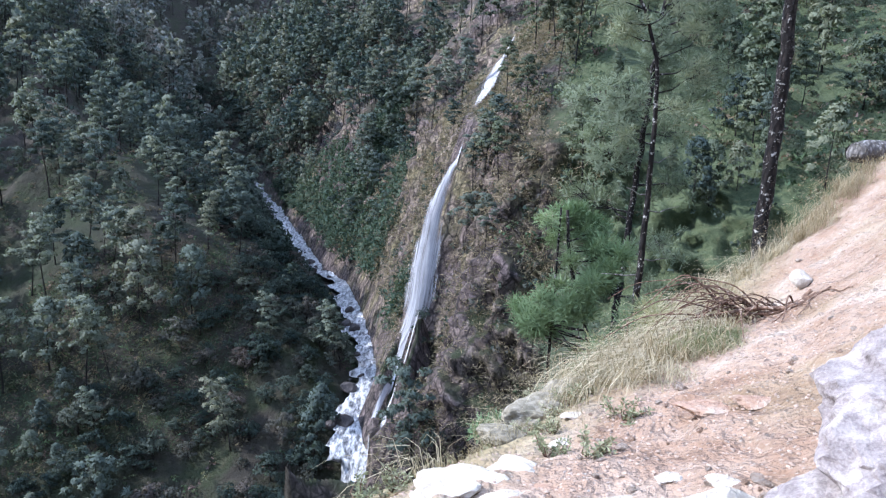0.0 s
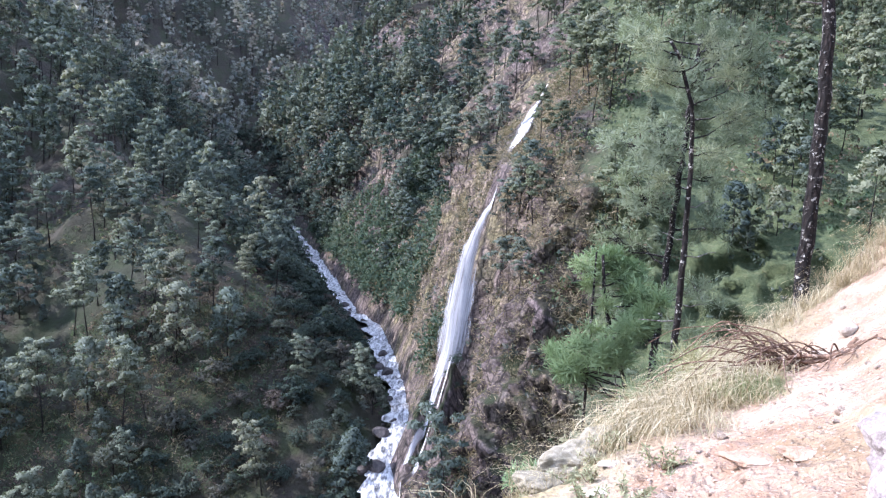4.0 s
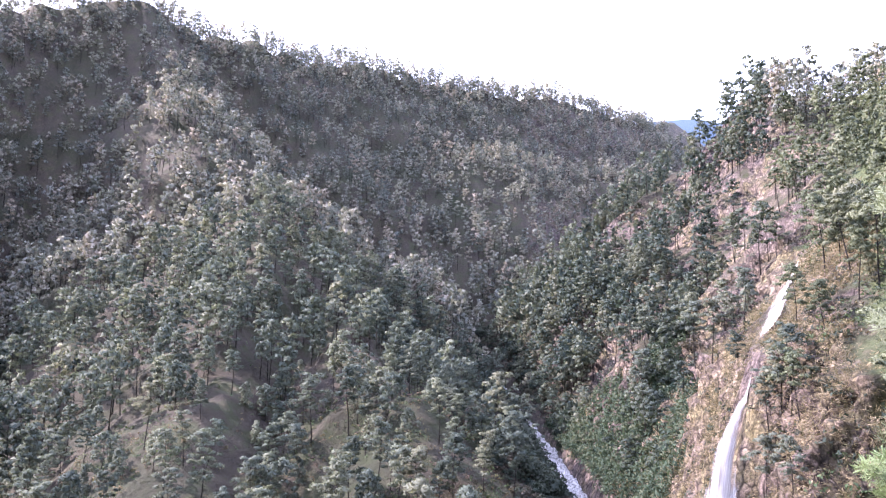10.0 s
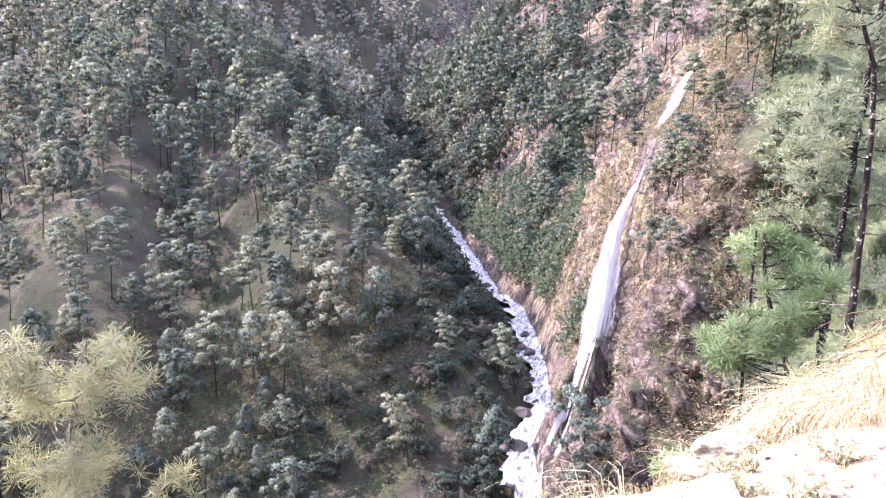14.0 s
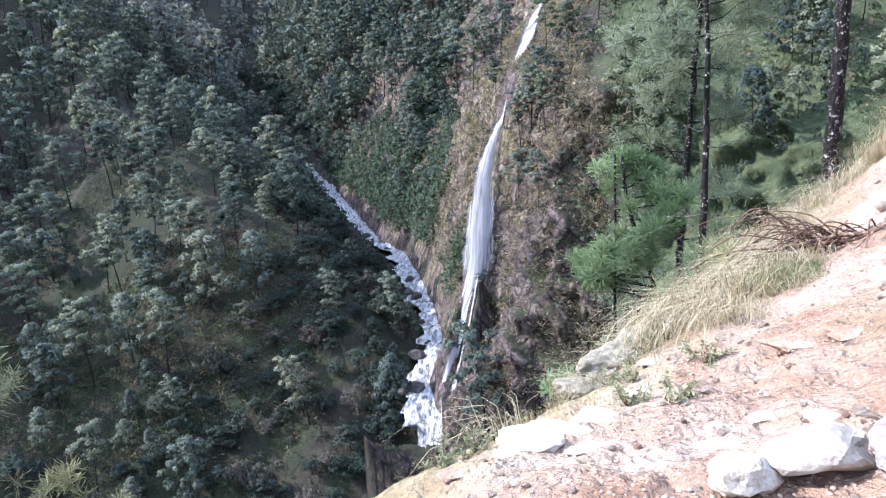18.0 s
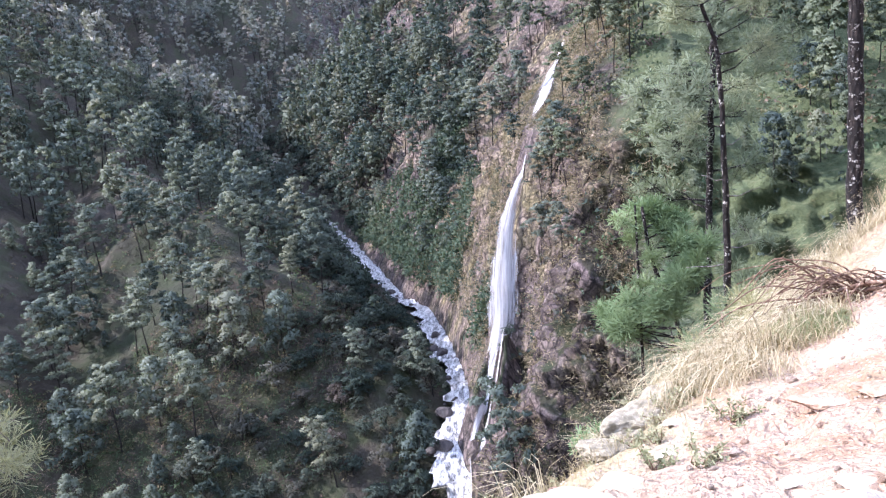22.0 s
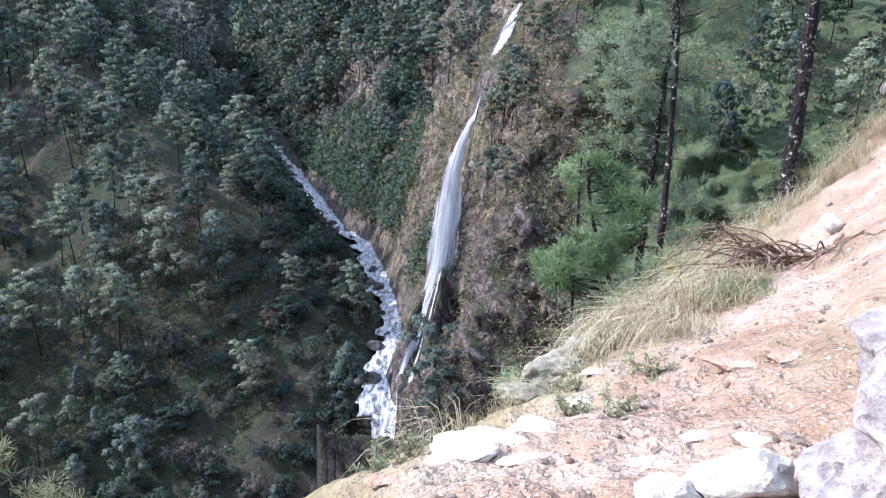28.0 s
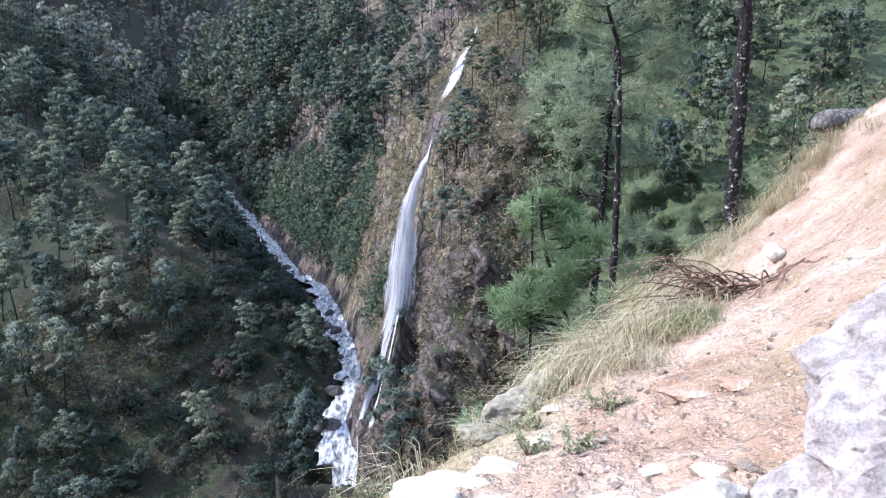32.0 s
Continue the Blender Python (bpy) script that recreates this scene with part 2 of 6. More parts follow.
    grassy = ramp(m, cloudy(m, p, 1.6, 5), (0.52, 0.0), (0.62, 0.8))
    rim = arith(m, "SUBTRACT", xy.outputs["Y"], arith(m, "MULTIPLY", xy.outputs["X"], 1.35))
    shoulder = ramp(m, arith(m, "MULTIPLY", arith(m, "ADD", rim, arith(m, "MULTIPLY", mid, 2.0)), 0.1), (0.36, 0.0), (0.52, 1.0))
    bare = mixed(m, arith(m, "MAXIMUM", arith(m, "MULTIPLY", grassy, 0.35), shoulder), earth, straw)
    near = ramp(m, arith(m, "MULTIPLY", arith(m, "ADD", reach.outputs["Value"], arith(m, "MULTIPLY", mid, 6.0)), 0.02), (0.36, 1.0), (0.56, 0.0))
    # far hills fade to blue: aerial haze put into the base colour
    far_haze = ramp(m, arith(m, "MULTIPLY", reach.outputs["Value"], 0.0004), (0.55, 0.0), (0.7, 1.0))
    wild = mixed(m, far_haze, wild, (0.045, 0.075, 0.115))
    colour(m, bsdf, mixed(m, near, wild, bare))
    clods = node(m, "TexVoronoi", Scale=9.0)
    m.node_tree.links.new(p, clods.inputs["Vector"])
    grain = arith(m, "ADD", arith(m, "MULTIPLY", cloudy(m, p, 0.10, 6, 0.75), 0.10), arith(m, "MULTIPLY", arith(m, "ADD", grit.outputs["Distance"], arith(m, "MULTIPLY", clods.outputs["Distance"], 2.0)), arith(m, "MULTIPLY", near, -0.035)))
    bumps = arith(m, "ADD", arith(m, "ADD", arith(m, "MULTIPLY", fine, 0.8), arith(m, "MULTIPLY", cloudy(m, p, 2.6, 6, 0.7), 1.6)), grain)
    relief(m, bsdf, bumps, 0.5, 1.0)
    return m


def make_water():
    m, bsdf = material("white_water", 0.28)
    p = place(m)
    flow = node(m, "TexNoise", Scale=1.0, Detail=8.0, Roughness=0.7)
    m.node_tree.links.new(node(m, "Mapping", Vector=p, Scale=(1.6, 0.6, 0.35)).outputs[0], flow.inputs["Vector"])
    colour(m, bsdf, ramp(m, flow.outputs["Fac"], (0.38, (0.045, 0.045, 0.05)), (0.47, (0.24, 0.235, 0.245)), (0.60, (0.64, 0.63, 0.64))))
    relief(m, bsdf, flow.outputs["Fac"], 0.5, 0.9)
    return m


def make_fall():
    m, bsdf = material("falling_water", 0.75)
    uv = node(m, "TexCoord").outputs["UV"]
    strands = node(m, "TexNoise", Scale=1.0, Detail=9.0, Roughness=0.78)
    m.node_tree.links.new(node(m, "Mapping", Vector=uv, Scale=(17.0, 1.3, 1.0)).outputs[0], strands.inputs["Vector"])
    colour(m, bsdf, ramp(m, strands.outputs["Fac"], (0.36, (0.25, 0.24, 0.255)), (0.5, (0.34, 0.33, 0.347)), (0.66, (0.54, 0.53, 0.55))))
    relief(m, bsdf, strands.outputs["Fac"], 0.06, 0.5)
    # torn edges and gaps between the strands let the rock show
    inner = m.node_tree.nodes.new("ShaderNodeAttribute")
    inner.attribute_name = "tint"
    holes = ramp(m, arith(m, "ADD", arith(m, "MULTIPLY", strands.outputs["Fac"], 0.7), arith(m, "MULTIPLY", inner.outputs["Fac"], 0.3)), (0.44, 0.0), (0.64, 0.9))
    clear = node(m, "BsdfTransparent")
    mix = node(m, "MixShader", Fac=holes)
    m.node_tree.links.new(clear.outputs[0], mix.inputs[1])
    m.node_tree.links.new(bsdf.outputs[0], mix.inputs[2])
    m.node_tree.links.new(mix.outputs[0], m.node_tree.nodes["Material Output"].inputs[0])
    return m


def make_bark(name, dark, mid, light):
    m, bsdf = material(name, 0.95)
    p = node(m, "TexCoord").outputs["Object"]
    plates = node(m, "TexVoronoi", Scale=1.0)
    m.node_tree.links.new(node(m, "Mapping", Vector=p, Scale=(16, 16, 5.5)).outputs[0], plates.inputs["Vector"])
    grain = cloudy(m, p, 0.085, 6, 0.7)
    c = ramp(m, plates.outputs["Distance"], (0.1, mid), (0.5, dark))
    c = mixed(m, ramp(m, grain, (0.575, 0.0), (0.635, 0.85)), c, light)
    colour(m, bsdf, c)
    relief(m, bsdf, arith(m, "ADD", plates.outputs["Distance"], grain), 0.04, 1.0)
    return m


def make_stone(name, dark, mid, light, size=0.6):
    m, bsdf = material(name, 0.9)
    p = node(m, "TexCoord").outputs["Object"]
    n, f = cloudy(m, p, size, 8, 0.65), cloudy(m, p, size * 0.12, 6, 0.7)
    c = ramp(m, n, (0.32, dark), (0.5, mid), (0.66, light))
    colour(m, bsdf, mixed(m, 0.35, c, ramp(m, f, (0.3, dark), (0.7, light))))
    relief(m, bsdf, arith(m, "ADD", n, arith(m, "MULTIPLY", f, 0.4)), size * 0.25, 0.9)
    return m


GROUND, WATER, FALL = make_ground(), make_water(), make_fall()
BARK = make_bark("pine_bark", (0.010, 0.008, 0.008), (0.034, 0.026, 0.024), (0.40, 0.38, 0.36))
FAR_BARK = make_bark("far_pine_bark", (0.012, 0.010, 0.010), (0.036, 0.029, 0.027), (0.10, 0.088, 0.08))
DEAD = make_bark("dead_wood", (0.14, 0.085, 0.06), (0.27, 0.175, 0.125), (0.45, 0.35, 0.28))
GREY_WOOD = make_bark("weathered_wood", (0.10, 0.09, 0.085), (0.24, 0.22, 0.21), (0.40, 0.38, 0.36))
NEEDLES = leafy("pine_needles", (0.0, (0.054, 0.072, 0.068)), (0.35, (0.108, 0.130, 0.112)), (0.6, (0.170, 0.186, 0.144)), (0.8, (0.090, 0.112, 0.104)), (1.0, (0.190, 0.194, 0.145)))
# darker copy of the pine needles: the nose's shade put into the colour
SHADED_NEEDLES = leafy("shaded_pine_needles", (0.0, (0.044, 0.062, 0.058)), (0.4, (0.076, 0.096, 0.084)), (0.7, (0.108, 0.124, 0.100)), (1.0, (0.130, 0.136, 0.108)))
# greener needles of the right slope; its sunlight is mixed into the colour too
LIT_GREEN_NEEDLES = leafy("lit_green_pine_needles", (0.0, (0.078, 0.094, 0.068)), (0.35, (0.126, 0.146, 0.102)), (0.6, (0.176, 0.188, 0.134)), (0.8, (0.108, 0.128, 0.092)), (1.0, (0.190, 0.190, 0.140)))
# distant needles paler and greyer than the near ones: haze painted into them
HAZED_NEEDLES = leafy("hazed_pine_needles", (0.0, (0.115, 0.130, 0.130)), (0.4, (0.185, 0.192, 0.176)), (0.7, (0.255, 0.250, 0.215)), (0.9, (0.245, 0.222, 0.200)), (1.0, (0.300, 0.255, 0.220)))
BRIGHT_NEEDLES = leafy("fresh_pine_needles", (0.0, (0.132, 0.186, 0.102)), (1.0, (0.178, 0.228, 0.126)))
SOFT_NEEDLES = leafy("soft_pine_needles", (0.0, (0.158, 0.186, 0.130)), (1.0, (0.205, 0.226, 0.155)))
GOLD_NEEDLES = leafy("sunlit_pine_needles", (0.0, (0.200, 0.208, 0.126)), (1.0, (0.240, 0.240, 0.153)))
LEAVES = leafy("broad_leaves", (0.0, (0.034, 0.048, 0.044)), (0.4, (0.050, 0.066, 0.056)), (0.75, (0.066, 0.078, 0.064)), (1.0, (0.098, 0.080, 0.074)))
SCRUB = leafy("scrub_leaves", (0.0, (0.055, 0.086, 0.053)), (0.4, (0.088, 0.121, 0.066)), (0.7, (0.182, 0.149, 0.097)), (1.0, (0.143, 0.099, 0.094)))
STRAW = leafy("dry_grass_blades", (0.0, (0.260, 0.206, 0.126)), (0.5, (0.378, 0.315, 0.210)), (1.0, (0.470, 0.412, 0.302)), glow=0.2)
CRAG_GRASS = leafy("crag_grass_blades", (0.0, (0.085, 0.090, 0.048)), (0.4, (0.175, 0.145, 0.092)), (0.75, (0.275, 0.220, 0.148)), (1.0, (0.36, 0.295, 0.215)), glow=0.2)
TUSSOCK = leafy("green_grass_blades", (0.0, (0.15, 0.175, 0.085)), (1.0, (0.30, 0.28, 0.16)), glow=0.3)
BOULDER = make_stone("pale_purple_rock", (0.085, 0.062, 0.062), (0.29, 0.24, 0.235), (0.52, 0.465, 0.43), 0.10)
PALE = make_stone("bleached_rock", (0.32, 0.25, 0.19), (0.50, 0.44, 0.37), (0.66, 0.61, 0.55), 0.14)
WET = make_stone("wet_dark_rock", (0.02, 0.018, 0.02), (0.055, 0.048, 0.048), (0.13, 0.11, 0.105), 1.6)
CHIPS = make_stone("pinkish_chips", (0.33, 0.22, 0.165), (0.50, 0.385, 0.31), (0.64, 0.55, 0.48), 0.5)
OUTCROP = make_stone("pale_weathered_rock", (0.10, 0.088, 0.056), (0.22, 0.19, 0.14), (0.38, 0.335, 0.27), 0.06)
BANK_LEAVES = leafy("bank_shrub_leaves", (0.0, (0.038, 0.060, 0.046)), (0.5, (0.056, 0.082, 0.058)), (1.0, (0.085, 0.096, 0.066)))
GRIT = leafy("gravel_chips", (0.0, (0.36, 0.265, 0.21)), (1.0, (0.54, 0.44, 0.37)), glow=0.0, rough=0.9)
LEDGE = make_stone("red_earth_crust", (0.255, 0.136, 0.086), (0.391, 0.248, 0.172), (0.527, 0.424, 0.343), 0.35)
MEADOW = make_stone("dry_meadow", (0.12, 0.09, 0.042), (0.19, 0.145, 0.07), (0.25, 0.20, 0.105), 7.0)
HERB = leafy("rim_herb_leaves", (0.0, (0.22, 0.235, 0.14)), (1.0, (0.36, 0.34, 0.23)), glow=0.2)

# ---------------------------------------------------------------- landform
def polar(azimuth, distance, z):
    """A plan point from a bearing (degrees, clockwise from +y), a plan distance and a height."""
    a = radians(azimuth)
    return (distance * math.sin(a), distance * math.cos(a), z)


def lattice(ix, iy, iz, seed):
    n = (ix * 374761393 + iy * 668265263 + iz * 2147483647 + seed * 144665) & 0xFFFFFFFF
    n = ((n ^ (n >> 13)) * 1274126177) & 0xFFFFFFFF
    return ((n ^ (n >> 16)) & 0xFFFF) / 32767.5 - 1.0


def value_noise(x, y, z, seed=0):
    """Smooth noise in -1..1 on numpy arrays."""
    fx, fy, fz = np.floor(x), np.floor(y), np.floor(z)
    ix, iy, iz = fx.astype(np.int64), fy.astype(np.int64), fz.astype(np.int64)
    tx, ty, tz = x - fx, y - fy, z - fz
    tx, ty, tz = tx * tx * (3 - 2 * tx), ty * ty * (3 - 2 * ty), tz * tz * (3 - 2 * tz)
    total = 0
    for a in (0, 1):
        for b in (0, 1):
            for c in (0, 1):
                w = (tx if a else 1 - tx) * (ty if b else 1 - ty) * (tz if c else 1 - tz)
                total = total + w * lattice(ix + a, iy + b, iz + c, seed)
    return total


def fractal(x, y, z, size, octaves=4, seed=0):
    total, gain = 0, 1.0
    for i in range(octaves):
        k = 2.03 ** i / size
        total = total + gain * value_noise(x * k + 17.3 * i, y * k - 9.1 * i, z * k + 3.7 * i, seed + i)
        gain *= 0.5
    return total


# Streams: plan points with the bed's height, then the two banks as
# (height of the steep foot, its slope, slope above), first point to last.
RIVER = [(40, 1500, 430), (-40, 900, 240), (-85, 620, 88), (-137, 376, 1.5), (-98, 310, -20), (-63, 250, -35), (-44, 212, -41.5), (-35, 187, -42.5),
         (-26.5, 175, -43), (-18.4, 147, -44), (-12.9, 122, -45), (-11.4, 110, -45.5), (-13.0, 100, -46.8), (-10.2, 90, -49.5),
         (-18, 82, -61), (-40, 76, -64), (-70, 64, -67), (-105, 45, -70), (-160, 0, -74), (-260, -120, -80), (-420, -500, -95)]
RIVER_EAST = [(20, 1.2, 0.7)] * 3 + [(26, 1.5, 0.90)] * 3 + [(44, 2.3, 1.0)] * 3 + [(47, 2.9, 1.0)] * 5 + [(12, 1.4, 0.52)] + [(11, 1.4, 0.5)] * 3 + [(15, 1.2, 0.6)] * 3
RIVER_WEST = [(8, 1.0, 0.95)] * 3 + [(8, 1.0, 0.76)] * 2 + [(4, 0.5, 0.74)] * 4 + [(6, 0.8, 0.70)] * 5 + [(6, 1.0, 0.70)] * 7
STREAMS = [
    (RIVER, RIVER_EAST, RIVER_WEST),
    # the ravine between the camera's hill and the hill with the falls
    ([(-12, 79, -57), (10, 73, -49), (30, 66, -37), (60, 62, -20), (100, 72, 8), (160, 90, 60), (240, 110, 130)],
     [(50, 1.9, 0.85), (48, 1.8, 0.8), (30, 1.5, 0.70), (12, 1.0, 0.62), (10, 0.9, 0.6), (8, 0.8, 0.6), (8, 0.8, 0.6)], [(14, 1.4, 0.52)] * 3 + [(14, 1.4, 0.6)] * 4),
    # alcove under the falls
    ([(-10, 91, -48), (-7.6, 97, -42), (-6.6, 106, -37), (-1.4, 106, -34), (-1.7, 98, -38), (-2.4, 92, -43)], [(60, 3.0, 1.0)] * 6, [(60, 3.0, 1.0)] * 6),
    # re-entrant behind the buttress of the falls
    ([(-31, 181, -42), (-22, 189, -20), (-14, 196, 6), (-8, 206, 34)], [(18, 1.9, 1.3)] * 4, [(18, 1.9, 1.3)] * 4),
    # gully between the crag and the wooded nose
    ([(-62, 250, -34), (-47, 262, -18), (-33, 275, 12), (-18, 292, 56)], [(8, 1.3, 1.1)] * 4, [(16, 1.8, 1.1)] * 4),
    # long gully on the opposite side
    ([polar(-68, 98, -69), polar(-58, 130, -60), polar(-56, 190, -44), polar(-57, 300, -25), polar(-56, 430, 20), polar(-55, 520, 84), polar(-55, 580, 190)],
     [(4, 0.9, 0.85)] * 4 + [(4, 0.9, 1.5)] * 3, [(4, 0.9, 0.85)] * 4 + [(4, 0.9, 1.5)] * 3),
    # side valley behind the wooded spur
    ([(-150, 395, 4), polar(-30, 460, 42), polar(-37, 540, 100), polar(-40, 620, 190)], [(5, 0.9, 1.05)] * 2 + [(5, 0.9, 1.5)] * 2, [(5, 0.9, 1.05)] * 2 + [(5, 0.9, 1.5)] * 2),
    # shallow hollows on the opposite slope
    ([polar(-36, 96, -62), polar(-37, 150, -36), polar(-36, 220, -2), polar(-35, 290, 38)], [(2, 0.5, 0.73)] * 4, [(2, 0.5, 0.73)] * 4),
    ([polar(-80, 180, -62), polar(-76, 320, 10), polar(-74, 420, 70)], [(4, 0.8, 0.8)] * 3, [(4, 0.8, 0.8)] * 3),
]
# Crests: plan points with the crest's height.
CRESTS = [polar(-120, 420, 60), polar(-90, 430, 80), polar(-76, 480, 114), polar(-67, 560, 178), polar(-61.4, 615, 222), polar(-59.3, 625, 260), polar(-54.6, 655, 327), polar(-50, 670, 332),
          polar(-44.6, 690, 322), polar(-35, 760, 346), polar(-27, 820, 350), polar(-19.3, 880, 354), polar(-14.6, 940, 362), polar(-7.7, 1060, 372), polar(-4, 1300, 440)]
HILLTOP = [polar(-4, 360, 102), polar(-1.9, 360, 122), polar(1.8, 375, 150), polar(8, 375, 140), polar(13, 345, 117), polar(18, 325, 108), polar(25, 330, 106), polar(30, 340, 112), polar(45, 340, 110), polar(80, 320, 110)]


def along(line, x, y):
    """For each plan point: distance to the polyline and side of it (1: on the left of its run)."""
    best = np.full(x.shape, 1e9)
    side = np.zeros_like(best)
    for a, b in zip(line[:-1], line[1:]):
        d, t, s = beside(a, b, x, y)
        side = np.where(d < best, s, side)
        best = np.minimum(d, best)
    return best, side


def beside(a, b, x, y):
    ux, uy = b[0] - a[0], b[1] - a[1]
    t = np.clip(((x - a[0]) * ux + (y - a[1]) * uy) / (ux * ux + uy * uy), 0, 1)
    px, py = x - a[0] - t * ux, y - a[1] - t * uy
    return np.hypot(px, py), t, np.sign(ux * py - uy * px)


def valley(line, left, right, x, y, bar=0.0):
    """The lowest of the banks that rise from a stream's bed, with a flat gravel bar on its right side."""
    side = along(line, x, y)[1]
    low = np.full(x.shape, 1e9)
    for i, (a, b) in enumerate(zip(line[:-1], line[1:])):
        d, t, s = beside(a, b, x, y)
        rise = 0
        for table, mine, d in ((left, side > 0, d), (right, side <= 0, np.maximum(d - bar, 0))):
            foot, steep, above = (table[i][k] + t * (table[i + 1][k] - table[i][k]) for k in range(3))
            rise = rise + mine * (np.minimum(d * steep, foot) + np.maximum(d - foot / steep, 0) * above + np.maximum(d - 250, 0) * 0.35)
        low = np.minimum(low, a[2] + t * (b[2] - a[2]) + rise)
    return low


def crest(line, slope, tail, x, y):
    """The highest of the flanks that fall from a crest."""
    high = np.full(x.shape, -1e9)
    for a, b in zip(line[:-1], line[1:]):
        d, t, s = beside(a, b, x, y)
        high = np.maximum(high, a[2] + t * (b[2] - a[2]) - slope * np.minimum(d, 150) - tail * np.maximum(d - 150, 0))
    return high


# The camera's own slope: plan points and heights of the path, its edge and the drop below it.
NEAR = [(0, 0, -1.62), (-1.5, 1.5, -1.95), (0, -6, -1.2), (1.55, 4.07, -1.86), (3.4, 6.6, -1.75), (4.3, 8.2, -1.62), (5.4, 11.6, -2.1), (7.2, 12.0, 0.42), (5.58, 11.0, -1.45), (5.87, 10.9, -0.8), (6.25, 10.8, -0.2), (6.62, 10.6, 0.2), (7.0, 10.36, 0.4),
        (2.2, 1.5, -1.15), (5.2, 6.0, 0.1), (8, 2, 2.2), (-0.25, 3.75, -2.2), (0.45, 4.6, -2.3), (0.75, 5.95, -2.72), (1.2, 6.6, -2.64), (1.1, 8.2, -4.5), (1.9, 7.8, -2.97), (3.0, 9.6, -2.75),
        (4.3, 12.0, -2.7), (6.2, 14.2, -1.9), (-2.6, 3.0, -3.2), (-4, 0, -3.0), (-8, 6, -8.5), (0.5, 9.5, -6.5), (2.6, 12.5, -6.4), (-3.5, 9, -9), (4.5, 17, -6.2),
        (8.5, 19, -2.6), (12, 14, 2.5), (-10, -8, -6), (10, -10, 3), (0, -16, -1), (-4, 20, -17), (4, 24, -13), (14, 24, -6), (-16, 10, -16)]


def spline(points):
    """Thin-plate spline through the points; gives a function of plan arrays."""
    p = np.array(points, float)

    def kernel(r):
        return np.where(r > 0, r * r * np.log(r + 1e-9), 0)
    n = len(p)
    m = np.zeros((n + 3, n + 3))
    m[:n, :n] = kernel(np.hypot(p[:, None, 0] - p[None, :, 0], p[:, None, 1] - p[None, :, 1])) + 0.12 * np.eye(n)
    m[:n, n], m[:n, n + 1:] = 1, p[:, :2]
    m[n:, :n] = m[:n, n:].T
    w = np.linalg.solve(m, np.r_[p[:, 2], 0, 0, 0])

    def height(x, y):
        z = w[n] + w[n + 1] * x + w[n + 2] * y
        for k in range(n):
            z = z + w[k] * kernel(np.hypot(x - p[k, 0], y - p[k, 1]))
        return z
    return height


near_slope = spline(NEAR)
# The falls' way down the crag in plan, with the water's height and width.
UPPER_FALL = [(15.5, 200, 28, 1.5), (13.0, 192, 21, 2.4), (9.6, 163, 13.5, 3.2), (7.4, 146, 9, 4.2), (5.9, 134, 5, 4.0), (4.6, 130, 2, 2.5)]
MAIN_FALL = [(1.6, 122, -4.5, 0.9), (0.1, 118, -6.8, 1.3), (-1.2, 115.3, -10, 2.07), (-2.4, 113.3, -14, 3.55), (-3.1, 111.8, -19, 5.0), (-3.7, 110.0, -24, 5.9), (-4.2, 108.2, -29, 5.9), (-4.9, 106.9, -32, 4.2), (-6.2, 105.0, -34.6, 1.5), (-7.1, 101.6, -38.6, 0.9), (-8.2, 98.5, -42, 0.9), (-9.6, 96, -45, 1.3)]
THIN_FALL = [(-4.0, 104.6, -33.6, 0.5), (-4.7, 101, -36.0, 0.6), (-5.6, 97.6, -37.6, 0.8), (-6.9, 94, -39.4, 0.9), (-8.0, 91.5, -42.0, 1.2), (-8.5, 89.6, -45.5, 2.0), (-9.2, 88.5, -48.5, 3.0)]


# Clefts that part the crags: plan points, then depth and width.
CLEFTS = [([polar(-8.6, 190, 0), polar(-5.6, 205, 0), polar(-4.4, 235, 0), polar(-2.4, 290, 0)], 11, 8),
          ([polar(-13.6, 262, 0), polar(-12.2, 285, 0), polar(-10, 320, 0), polar(-7, 365, 0)], 11, 10),
          ([polar(4.5, 150, 0), polar(7.5, 170, 0), polar(9, 220, 0), polar(10, 300, 0)], 5, 8)]


